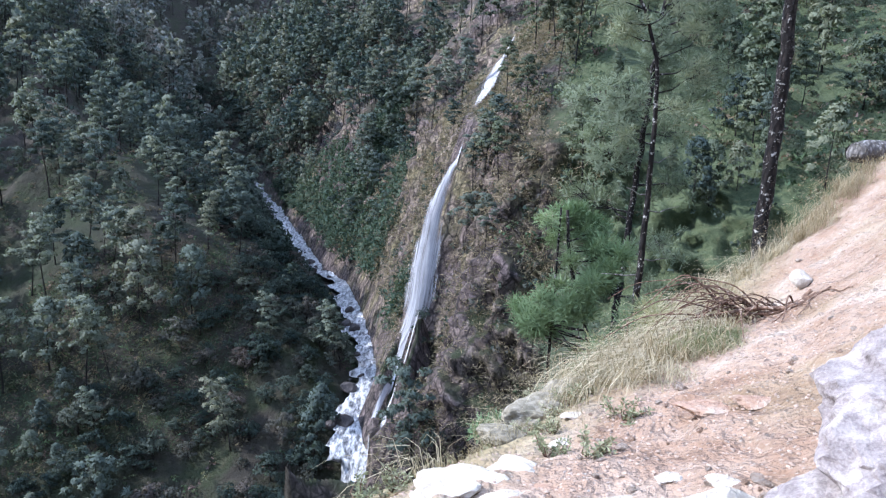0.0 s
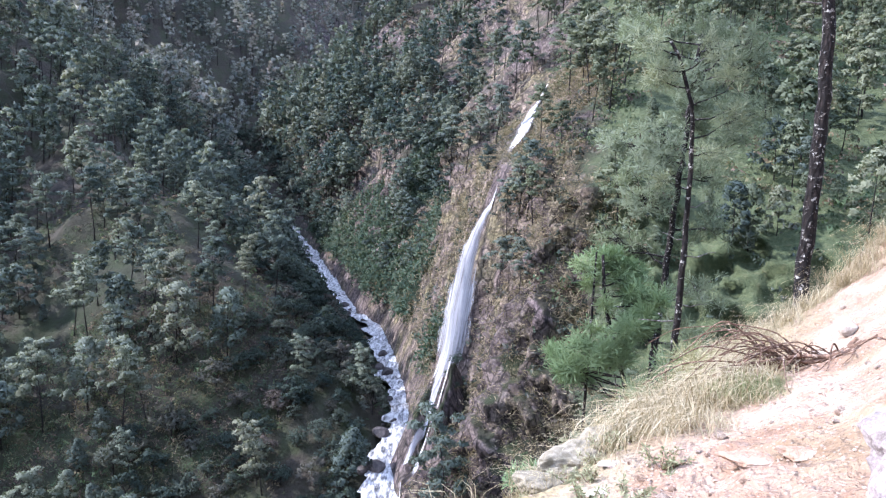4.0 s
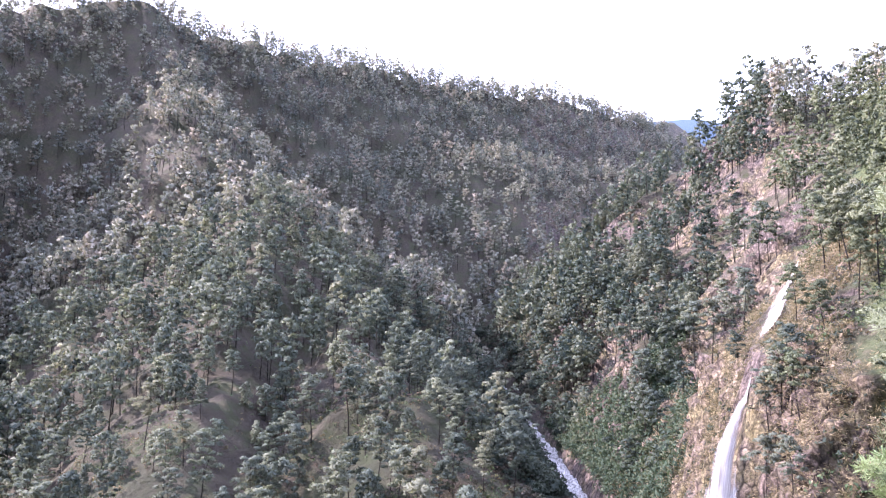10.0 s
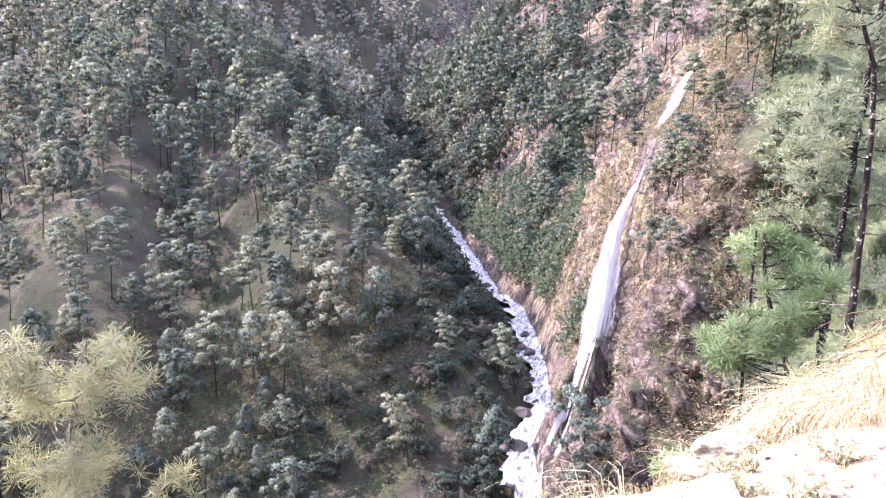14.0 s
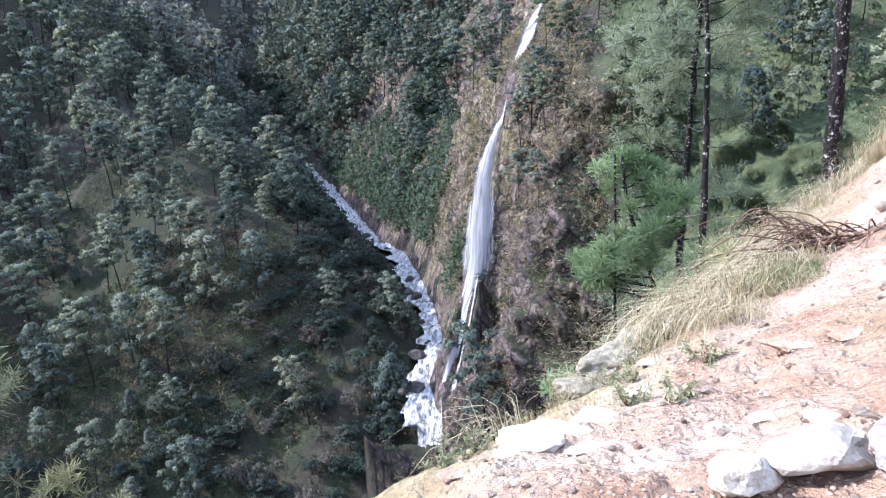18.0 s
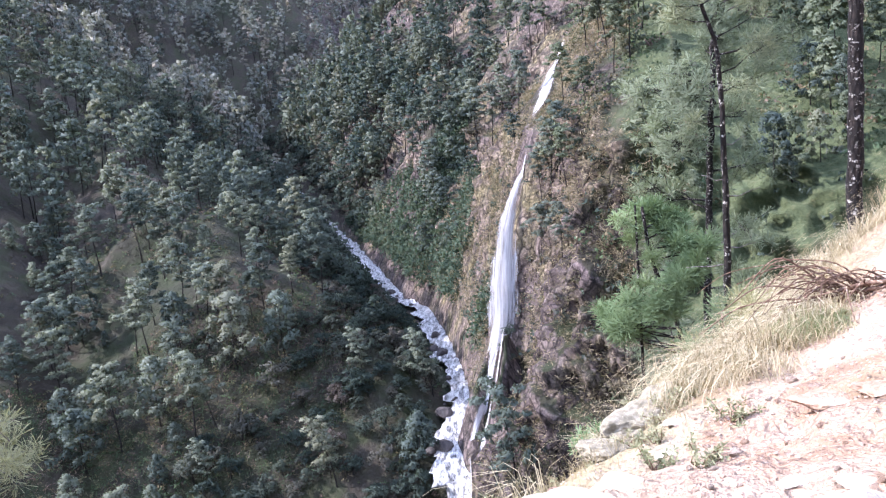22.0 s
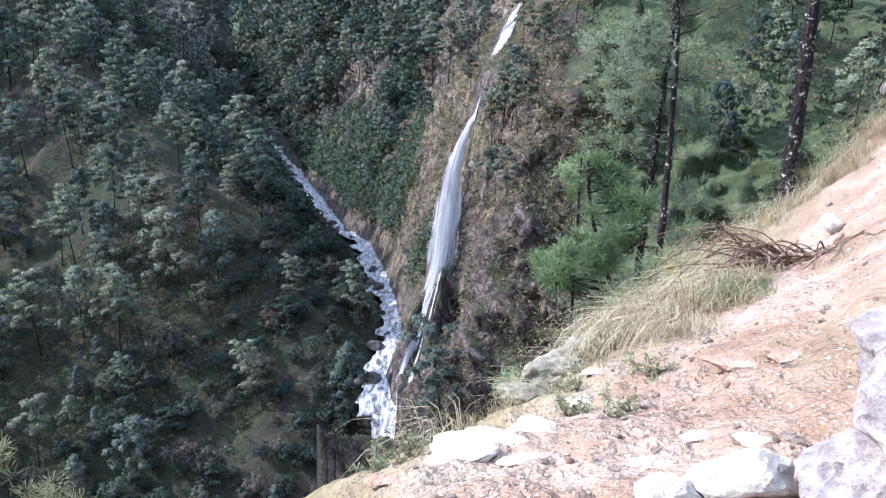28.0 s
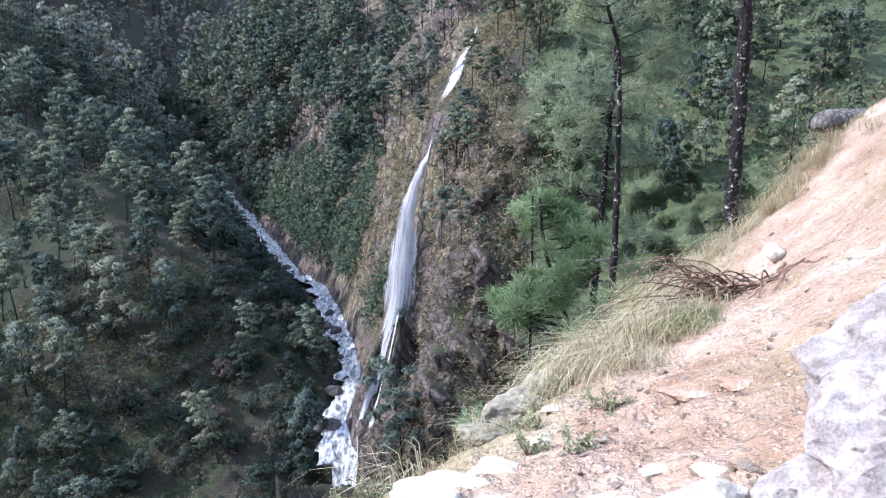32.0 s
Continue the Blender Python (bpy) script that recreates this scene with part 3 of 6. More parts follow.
def land(x, y):
    """The ground's height over plan arrays, without the fine relief."""
    x, y = np.asarray(x, float), np.asarray(y, float)
    aside = np.clip((along(RIVER, x, y)[0] - 5) / 22, 0, 1)
    wx = x + 5 * value_noise(x / 34, y / 34, 0 * x, 5) * np.clip((np.hypot(x, y) - 130) / 80, 0, 1) * aside
    wy = y + 5 * value_noise(x / 34, y / 34, 0 * x, 6) * np.clip((np.hypot(x, y) - 130) / 80, 0, 1) * aside
    east = along(RIVER, wx, wy)[1] > 0
    own = along(STREAMS[1][0], wx, wy)[1] < 0
    layers = [valley(RIVER[:14], RIVER_EAST[:14], RIVER_WEST[:14], wx, wy, 3.2),
              np.where(~east | own, valley(RIVER[13:], RIVER_EAST[13:], RIVER_WEST[13:], wx, wy, 3.2), 1e4)]
    for i, stream in enumerate(STREAMS[1:]):
        layers.append(np.where(east == (i < 4), valley(*stream, wx, wy), 1e4))
    layers.append(np.where(east, np.where(own, 1e4, crest(HILLTOP, 0.45, 0.45, wx, wy)), crest(CRESTS, 1.0, 0.25, wx, wy)))
    stack = np.stack(layers)
    low = stack.min(0)
    h = low - 2.5 * np.log(np.exp(-(stack - low) / 2.5).sum(0))
    r = np.hypot(x, y)
    h = h + aside * np.clip((r - 100) / 200, 0, 1) * (9 * value_noise(x / 90, y / 90, 0 * x, 11) + 4 * value_noise(x / 35, y / 35, 0 * x, 12))
    h = h + 20 * np.exp(-((x - 16) / 26) ** 2 - ((y - 385) / 60) ** 2)
    # spurs and gullies of the slopes, none beside the water
    dry = aside * np.clip((r - 75) / 60, 0, 1) * np.clip((np.minimum(along(MAIN_FALL, x, y)[0], along(UPPER_FALL, x, y)[0]) - 10) / 25, 0, 1)
    fold = 1 - 2 * np.abs(value_noise(x / 62 + 3.1, y / 62, 0 * x, 13)) + 0.5 * (1 - 2 * np.abs(value_noise(x / 27, y / 27 + 5.7, 0 * x, 14)))
    h = h + dry * np.clip(r / 220, 0.45, 1.3) * np.clip((900 - r) / 400, 0.3, 1) * 5.0 * (fold - 0.4)
    for cleft, depth, width in CLEFTS:
        h = h - dry * depth * np.exp(-(along(cleft, x, y)[0] / width) ** 2)
    # the distance: hills that the ground tints haze-blue, then open lowland
    a = np.degrees(np.arctan2(x, y))
    far = np.clip((r - 1700) / 1000, 0, 1)
    h = h * (1 - far) + far * (r * (0.16 + 0.185 * np.exp(-((a + 5) / 9) ** 4)) + 40 * value_noise(a / 5, 0 * a, 0 * a, 21)) * np.clip((4200 - r) / 900, 0, 1)
    w = np.exp(-(r / 24) ** 6)
    return h * (1 - w) + near_slope(x, y) * w


def forest_relief(x, y):
    """Hummocks of the forest floor, none in the river's bed."""
    return np.clip((np.hypot(x, y) - 22) / 20, 0, 1) * np.clip((along(RIVER, x, y)[0] - 4) / 8, 0, 1) * 0.9 * fractal(x, y, 0 * x, 9, 4, 41)

from mathutils.bvhtree import BVHTree


# ---------------------------------------------------------------- mesh helpers
def mesh_of(name, verts, faces, materials, index=None, tint=None, smooth=False, uv=None, normals=None):
    """A mesh from arrays: verts (n, 3), faces (m, 3 or 4)."""
    verts, faces = np.asarray(verts, np.float32), np.asarray(faces, np.int32)
    me = bpy.data.meshes.new(name)
    m, k = faces.shape
    me.vertices.add(len(verts))
    me.vertices.foreach_set("co", verts.ravel())
    me.loops.add(m * k)
    me.loops.foreach_set("vertex_index", faces.ravel())
    me.polygons.add(m)
    me.polygons.foreach_set("loop_start", np.arange(0, m * k, k, dtype=np.int32))
    if index is not None:
        me.polygons.foreach_set("material_index", np.asarray(index, np.int32))
    me.polygons.foreach_set("use_smooth", np.full(m, smooth, dtype=bool))
    for mat in materials if isinstance(materials, (list, tuple)) else [materials]:
        me.materials.append(mat)
    if tint is not None:
        me.attributes.new("tint", "FLOAT", "POINT").data.foreach_set("value", np.asarray(tint, np.float32))
    if uv is not None:
        me.uv_layers.new(name="UVMap").data.foreach_set("uv", np.asarray(uv, np.float32)[faces.ravel()].ravel())
    me.update(calc_edges=True)
    if normals is not None:
        me.normals_split_custom_set_from_vertices(normals.tolist())
    return me


def thing(name, label, category, group="", kind="", at=None):
    ob = new(name)
    if at is not None:
        ob.matrix_basis = at
    return tagged(ob, label, category, group, kind)


def part(name, me, parent, label=""):
    ob = new(name, me)
    ob.parent = parent
    return tagged(ob, label)


def tube(points, radii, sides=6, caps=True):
    """A round limb along points: verts and triangle-and-quad faces as quads."""
    pts = np.asarray(points, float)
    verts, faces = [], []
    for i, p in enumerate(pts):
        d = pts[min(i + 1, len(pts) - 1)] - pts[max(i - 1, 0)]
        d = d / (np.linalg.norm(d) + 1e-9)
        a = np.cross(d, (0.31, 0.17, 0.93) if abs(d[2]) < 0.9 else (1.0, 0.2, 0))
        a /= np.linalg.norm(a)
        b = np.cross(d, a)
        for k in range(sides):
            t = 2 * math.pi * k / sides
            verts.append(p + radii[i] * (math.cos(t) * a + math.sin(t) * b))
    for i in range(len(pts) - 1):
        for k in range(sides):
            q = (k + 1) % sides
            faces.append((i * sides + k, i * sides + q, (i + 1) * sides + q, (i + 1) * sides + k))
    if caps:
        n = len(verts)
        verts.append(pts[-1])
        for k in range(0, sides, 1):
            q = (k + 1) % sides
            faces.append(((len(pts) - 1) * sides + k, (len(pts) - 1) * sides + q, n, n))
    return np.array(verts), np.array(faces)


def join(pieces):
    """Several (verts, faces) as one."""
    verts, faces, n = [], [], 0
    for v, f in pieces:
        verts.append(v)
        faces.append(np.asarray(f) + n)
        n += len(v)
    return np.concatenate(verts), np.concatenate(faces)


def rounded(v, f, soften=0.7):
    """Turns a crown's loose leaves outwards, with normals that follow the crown's round form."""
    v, f = np.asarray(v, float), np.asarray(f)
    mid = v[f].mean(1)
    hub = v.mean(0)
    out = (mid - hub) / (v.std(0) + 1e-6)
    out[:, 2] += 0.35
    out /= np.linalg.norm(out, axis=1, keepdims=True) + 1e-9
    flat = np.cross(v[f[:, 1]] - v[f[:, 0]], v[f[:, 2]] - v[f[:, 0]])
    flat /= np.linalg.norm(flat, axis=1, keepdims=True) + 1e-9
    back = (flat * out).sum(1) < 0
    f = np.where(back[:, None], f[:, [0, 2, 1]], f)
    flat = np.where(back[:, None], -flat, flat)
    n = soften * out + (1 - soften) * flat
    n /= np.linalg.norm(n, axis=1, keepdims=True) + 1e-9
    normals = np.zeros_like(v)
    normals[f.ravel()] = np.repeat(n, 3, axis=0)
    return f, normals


def triangles(quads):
    """Quads as triangles, leaving out those without area."""
    q = np.asarray(quads)
    return np.concatenate([q[:, [0, 1, 2]], q[q[:, 2] != q[:, 3]][:, [0, 2, 3]]])


# ---------------------------------------------------------------- the ground, one sheet to the horizon
azimuths = np.radians(np.concatenate([np.arange(-82, 44, 0.35), np.arange(44, 278, 5.0)]))
radii = np.concatenate([np.concatenate([np.arange(0.4, 1.8, 0.2), np.arange(1.8, 9, 0.07), np.arange(9, 16, 0.2)]), np.arange(16, 70, 1.6), np.arange(70, 130, 0.45), np.arange(130, 250, 1.0), np.arange(250, 420, 3.0), np.geomspace(420, 1500, 50), np.geomspace(1600, 4600, 14)])
grid_a, grid_r = np.meshgrid(azimuths, radii)
gx, gy = grid_r * np.sin(grid_a), grid_r * np.cos(grid_a)
gz = land(gx, gy)
# fine relief: stones and clods near by, ribs and ledges on the crags
step = 0.6
slope_x, slope_y = land(gx + step, gy) - gz, land(gx, gy + step) - gz
steepness = np.hypot(slope_x, slope_y) / step
close = np.exp(-(grid_r / 17) ** 4)
gz = gz + close * (0.07 * fractal(gx, gy, 0 * gx, 1.1, 5, 31) + 0.035 * fractal(gx, gy, 0 * gx, 0.3, 3, 37) - 0.03 * np.abs(fractal(gx, gy, 0 * gx, 0.16, 3, 38)))
wild = np.clip((grid_r - 22) / 20, 0, 1) * np.clip((1200 - grid_r) / 600, 0, 1)
rugged = np.clip((steepness - 0.8) / 0.8, 0, 1) * wild * np.clip((along(RIVER, gx, gy)[0] - 4) / 5, 0, 1)
gz = gz + np.clip((1200 - grid_r) / 600, 0, 1) * forest_relief(gx, gy)
for way in (UPPER_FALL, MAIN_FALL, THIN_FALL):
    rugged = rugged * (1 - 0.9 * np.exp(-(along(way, gx, gy)[0] / 7.0) ** 2))
rib = 1 - np.abs(fractal(gx, gy, gz * 0.45, 5.0, 5, 51))
push = rugged * (3.4 * (rib - 0.6) + 1.8 * fractal(gx, gy, gz * 1.6, 1.9, 3, 61))
sx, sy = slope_x, slope_y
sn = np.hypot(sx, sy) + 1e-6
gx, gy, gz = gx - push * sx / sn, gy - push * sy / sn, gz + 0.35 * push
horizon = np.maximum.accumulate(np.arctan2(gz, grid_r), axis=0)
rows_n, cols_n = gx.shape
ids = np.arange(rows_n * cols_n).reshape(rows_n, cols_n)
right = np.roll(ids, -1, axis=1)
quads = np.stack([ids[:-1], right[:-1], right[1:], ids[1:]], -1).reshape(-1, 4)[:, ::-1]
hub = rows_n * cols_n
inner = np.stack([np.full(cols_n, hub), np.full(cols_n, hub), right[0], ids[0]], -1)[:, [0, 1, 3, 2]]
sheet = np.concatenate([np.stack([gx, gy, gz], -1).reshape(-1, 3), [[0, 0, float(land(np.zeros(1), np.zeros(1))[0])]]])
cap = np.stack([ids[0], right[0], np.full(cols_n, hub)], -1)
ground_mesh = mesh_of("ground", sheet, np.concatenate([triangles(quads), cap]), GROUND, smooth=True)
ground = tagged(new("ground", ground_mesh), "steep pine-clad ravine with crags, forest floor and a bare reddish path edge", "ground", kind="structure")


reach_of_trees = int((radii < 420).sum()) * cols_n
ground_tree = BVHTree.FromPolygons(sheet.tolist(), [q for q in triangles(quads).tolist() if q[0] < reach_of_trees] + cap.tolist())


def ground_z(x, y):
    """Height of the ground at a plan point, for things to stand on."""
    hit = ground_tree.ray_cast((x, y, 1500), (0, 0, -1))[0]
    return hit.z if hit else 0.0

# ---------------------------------------------------------------- river and falls
rng = np.random.default_rng(7)


def resample(points, spacing):
    p = np.array(points, float)
    s = np.r_[0, np.cumsum(np.linalg.norm(np.diff(p, axis=0), axis=1))]
    t = np.arange(0, s[-1], spacing)
    return np.stack([np.interp(t, s, p[:, k]) for k in range(p.shape[1])], -1)


def ribbon(name, course, across, material_used, ripple, label, category, kind="", sag=0.0):
    """Water along a course of (x, y, z, width): a sheet with a rippled, uneven surface."""
    c = resample(course, 1.2)
    c[1:-1, :2] = (c[:-2, :2] + 2 * c[1:-1, :2] + c[2:, :2]) / 4
    d = np.gradient(c[:, :2], axis=0)
    d /= np.linalg.norm(d, axis=1, keepdims=True) + 1e-9
    side = np.stack([d[:, 1], -d[:, 0]], -1)
    u = np.linspace(-0.5, 0.5, across + 1)
    ragged = 1 + 0.45 * fractal(c[:, 0], c[:, 1], 0 * c[:, 0], 4, 3, 71)
    x = c[:, None, 0] + side[:, None, 0] * u * (c[:, 3] * ragged)[:, None]
    y = c[:, None, 1] + side[:, None, 1] * u * (c[:, 3] * ragged)[:, None]
    z = c[:, None, 2] + ripple * fractal(x, y, 0 * x, 1.8, 4, 73) - sag * (2 * u) ** 2
    n, k = x.shape
    g = np.arange(n * k).reshape(n, k)
    f = np.stack([g[:-1, :-1], g[:-1, 1:], g[1:, 1:], g[1:, :-1]], -1).reshape(-1, 4)
    uv = np.stack(np.broadcast_arrays((u + 0.5)[None, :], (np.arange(n) * 0.05)[:, None]), -1).reshape(-1, 2)
    return tagged(new(name, mesh_of(name, np.stack([x, y, z], -1).reshape(-1, 3), f, material_used, smooth=True, uv=uv)), label, category, kind=kind)


WIDTHS = [6, 6, 6, 5, 5, 8, 8, 7.5, 7.5, 7.5, 7.5, 7.5, 8, 7.5, 6, 6, 8, 8, 9, 10, 12]
ribbon("river", [(*p[:2], p[2] + 1.5, w) for p, w in zip(RIVER[3:], WIDTHS[3:])], 9, WATER, 0.45, "foaming white mountain river among dark boulders", "river", kind="structure")


def fall(name, way, label, hang):
    """A veil of water down the crag: hung in front of the rock where it leaps (hang 1), laid on it elsewhere."""
    c = resample(way, 0.35)
    for k in range(3):
        c[1:-1] = (c[:-2] + 2 * c[1:-1] + c[2:]) / 4
    u = np.linspace(-0.5, 0.5, 17)
    wide = c[:, 3] * (1 + 0.14 * fractal(c[:, 0] * 2, c[:, 1] * 2, c[:, 2], 3, 3, 75))
    x = c[:, None, 0] + u * wide[:, None]
    strand = fractal(x * 3.0 + 0.3 * c[:, None, 2], 0 * x, c[:, None, 2] * 0.12, 1.0, 3, 77)
    y = c[:, None, 1] - 1.2 + 1.6 * (2 * u) ** 2 * (wide / 8)[:, None] + 0.06 * strand
    rock = land(x, y) + 0.9
    z = np.where(rock > c[:, None, 2], rock, hang * c[:, None, 2] + (1 - hang) * rock) 
    n, k = x.shape
    g = np.arange(n * k).reshape(n, k)
    f = np.stack([g[:-1, :-1], g[:-1, 1:], g[1:, 1:], g[1:, :-1]], -1).reshape(-1, 4)
    run = np.cumsum(np.r_[0, np.linalg.norm(np.diff(c[:, :3], axis=0), axis=1)])
    uv = np.stack([np.broadcast_to(0.5 + u[None, :] * (wide / 7)[:, None], x.shape), np.broadcast_to((run * 0.06)[:, None], x.shape)], -1).reshape(-1, 2)
    return tagged(new(name, mesh_of(name, np.stack([x, y, z], -1).reshape(-1, 3), f, FALL, smooth=True, uv=uv, tint=np.broadcast_to(1 - np.abs(2 * u) ** 3, x.shape).ravel())), label, "waterfall", kind="structure")


fall("waterfall", MAIN_FALL, "broad white veil of a waterfall over brown crags", 1.0)
fall("waterfall", UPPER_FALL, "short upper cascade of the waterfall between pines", 0.0)
fall("waterfall", THIN_FALL, "thin lower strand of the waterfall beside the pool", 0.7)


def lump(seed, sx, sy, sz, cuts=2, rough=0.18, flat=0.0):
    """An uneven stone: a ball of triangles pushed in and out, cut flat here and there."""
    bm = bmesh.new()
    bmesh.ops.create_icosphere(bm, subdivisions=cuts, radius=1.0)
    r = np.random.default_rng(seed)
    v = np.array([p.co[:] for p in bm.verts])
    f = np.array([[p.index for p in q.verts] for q in bm.faces])
    bm.free()
    for i in range(7 if cuts < 4 else 16):
        d = r.normal(size=3)
        d /= np.linalg.norm(d)
        over = np.maximum(v @ d - r.uniform(0.55, 0.85), 0)
        v = v - over[:, None] * d * 0.85
    o = r.uniform(-50, 50, 3)
    v = v * (1 + rough * fractal(v[:, 0] + o[0], v[:, 1] + o[1], v[:, 2] + o[2], 0.9, 3, 5)[:, None])
    if cuts > 3:
        v = v * (1 + 0.05 * (1 - 2 * np.abs(fractal(v[:, 0] + o[1], v[:, 1] * 1.6, v[:, 2] + o[0], 0.3, 4, 6)))[:, None])
    if cuts > 5:
        v = v * (1 + 0.022 * fractal(v[:, 0], v[:, 1] + o[2], v[:, 2], 0.13, 3, 8) - 0.03 * np.abs(fractal(v[:, 0] * 1.4, v[:, 1] + o[0], v[:, 2] * 0.8, 0.22, 3, 9)))[:, None]
    return v * (sx, sy, sz), f


# boulders in the river
rng = np.random.default_rng(5)
stones = [mesh_of("river_boulder", *lump(900 + i, 1.0, 0.85, 0.65, 2, 0.2), WET, smooth=False) for i in range(5)]
bed = resample(RIVER[4:15], 1.0)
for i in range(70):
    q = bed[int(rng.integers(len(bed)))] if i < 40 else bed[int(rng.integers(len(bed) - 45, len(bed)))]
    x, y = q[:2] + (rng.choice([-1, 1]) * rng.uniform(1.6, 4.2), rng.normal() * 0.8)
    size = 0.4 + 1.5 * rng.uniform() ** 2
    ob = new("river_boulder", stones[i % 5])
    ob.matrix_basis = pose(x, y, q[2] + 1.35 + 0.1 * size, rng.uniform(-15, 15), rng.uniform(-15, 15), rng.uniform(0, 360)) @ Matrix.Scale(size, 4)
    tagged(ob, "dark wet boulder in the white water", "boulder", "boulders in the river")

# ---------------------------------------------------------------- trees
def burst(centres, per, length, width, rng, flat=0.6, up=0.25, droop=0.0):
    """Needle tufts: per centre a spray of slim triangles, spread sideways and up."""
    c = np.repeat(np.asarray(centres, float), per, axis=0)
    n = len(c)
    d = rng.normal(size=(n, 3))
    d[:, 2] = d[:, 2] * flat + up
    d /= np.linalg.norm(d, axis=1, keepdims=True)
    side = np.cross(d, rng.normal(size=(n, 3)))
    side /= np.linalg.norm(side, axis=1, keepdims=True)
    ln, w = length * rng.uniform(0.7, 1.25, (n, 1)), width * rng.uniform(0.7, 1.3, (n, 1))
    tip = c + d * ln
    tip[:, 2] -= droop * ln[:, 0]
    v = np.stack([c, tip + side * w * 0.5, tip - side * w * 0.5 + d * ln * 0.15], 1).reshape(-1, 3)
    f = np.arange(n * 3).reshape(n, 3)
    return v, f


def puff(centres, radius, per, length, width, rng, squash=0.55, hub=None):
    """Cushions of foliage: leaves over the upper side of flat balls, lit as the balls would be. Gives verts, faces, normals."""
    c = np.asarray(centres, float)
    size = radius * rng.uniform(0.7, 1.3, (len(c), 1, 1))
    d = rng.normal(size=(len(c), per, 3))
    d /= np.linalg.norm(d, axis=2, keepdims=True)
    d[:, :, 2] = np.where(d[:, :, 2] < -0.25, -d[:, :, 2], d[:, :, 2])
    at = c[:, None] + d * size * (1, 1, squash) * rng.uniform(0.6, 1.1, (len(c), per, 1))
    out = d * 0.8 + rng.normal(size=d.shape) * 0.5
    out /= np.linalg.norm(out, axis=2, keepdims=True)
    side = np.cross(out, rng.normal(size=d.shape))
    side /= np.linalg.norm(side, axis=2, keepdims=True)
    ln, w = length * rng.uniform(0.7, 1.3, (len(c), per, 1)), width * rng.uniform(0.7, 1.3, (len(c), per, 1))
    lie = np.cross(side, out) * 0.75 + out * 0.45
    v = np.stack([at - lie * ln * 0.5 + side * w * 0.5, at - lie * ln * 0.3 - side * w * 0.5, at + lie * ln * 0.55], 2)
    n = d + (0, 0, 0.35)
    if hub is not None:
        far = c - hub
        n = n + 0.45 * (far / (np.linalg.norm(far, axis=1, keepdims=True) + 1e-6))[:, None]
    flat = np.cross(v[:, :, 1] - v[:, :, 0], v[:, :, 2] - v[:, :, 0])
    flat /= np.linalg.norm(flat, axis=2, keepdims=True) + 1e-9
    back = (flat * n).sum(2) < 0
    v[back] = v[back][:, [0, 2, 1]]
    n = n / np.linalg.norm(n, axis=2, keepdims=True) + 0.16 * np.where(back[:, :, None], -flat, flat)
    n /= np.linalg.norm(n, axis=2, keepdims=True)
    v = v.reshape(-1, 3)
    return v, np.arange(len(v)).reshape(-1, 3), np.repeat(n.reshape(-1, 3), 3, axis=0)


def pine(seed, height, base=0.4, spread=0.17, limbs=24, clumps=5, per=5, length=0.6, width=0.22, sides=6, bend=0.0, lean=0.0, radius=None, limb_tubes=True, flat_top=0.5, loose=0.6, cone=0.6, ball=None, squash=0.78):
    """A tall pine: bare tapered bole, limbs in loose tiers, tufts on the outer limbs. Gives (bole), (crown)."""
    r = np.random.default_rng(seed)
    h = height
    thick = radius or h * 0.0105
    zs = np.linspace(0, 1, 8 if sides > 4 else 3)
    wob = bend * h * np.stack([np.sin(zs * 3.1 + seed), np.cos(zs * 2.3 + seed * 1.7)], -1) * zs[:, None] * 0.05
    axis = np.stack([wob[:, 0] + lean * h * zs, wob[:, 1], zs * h - 0.5 * (zs == 0)], -1)
    wood = [tube(axis, thick * (1.0 - 0.86 * zs) * np.where(zs == 0, 1.25, 1), sides)]
    tufts = []
    for i in range(limbs):
        t = base + (1 - base) * ((i + r.uniform(0, 0.9)) / limbs)
        q = (t - base) / (1 - base)
        dome = 0.35 + 1.1 * math.sin(math.pi * min(1, 0.18 + 0.74 * q)) ** 0.8
        reach = h * spread * ((1 - cone) * dome + cone * (1.5 * (1 - q) ** 0.8 + 0.2)) * r.uniform(0.55, 1.15)
        if q > 0.86:
            reach *= 0.35 + flat_top
        a = i * 2.4 + r.uniform(-0.5, 0.5)
        rise = 0.1 + 0.5 * q + r.uniform(-0.12, 0.2)
        root = np.array([np.interp(t, zs, axis[:, k]) for k in range(3)])
        out = np.array([math.cos(a), math.sin(a), 0])
        pts = [root, root + out * reach * 0.5 + [0, 0, reach * rise * 0.35], root + out * reach + [0, 0, reach * rise * 0.85]]
        if limb_tubes:
            k = thick * (1 - 0.8 * t) * 0.42
            wood.append(tube(pts, [k, k * 0.7, k * 0.25], 3, False))
        for j in range(clumps):
            s = r.uniform(0.35, 1.05) if clumps > 1 else 0.8
            p = pts[0] * (1 - s) ** 2 + 2 * pts[1] * s * (1 - s) + pts[2] * s * s
            tufts.append(p + r.normal(size=3) * reach * [0.2, 0.2, 0.08] * loose * 1.4)
    top = axis[-1]
    for j in range(max(2, clumps)):
        tufts.append(top + r.normal(size=3) * [0.02 * h, 0.02 * h, 0.02 * h])
    if ball:
        return join(wood), puff(tufts, ball * h / 18 if h > 12 else ball, per, length, width, r, squash, np.array([axis[-1, 0] * 0.7, axis[-1, 1] * 0.7, h * (base + 0.45 * (1 - base))]))
    return join(wood), burst(tufts, per, length, width, r)


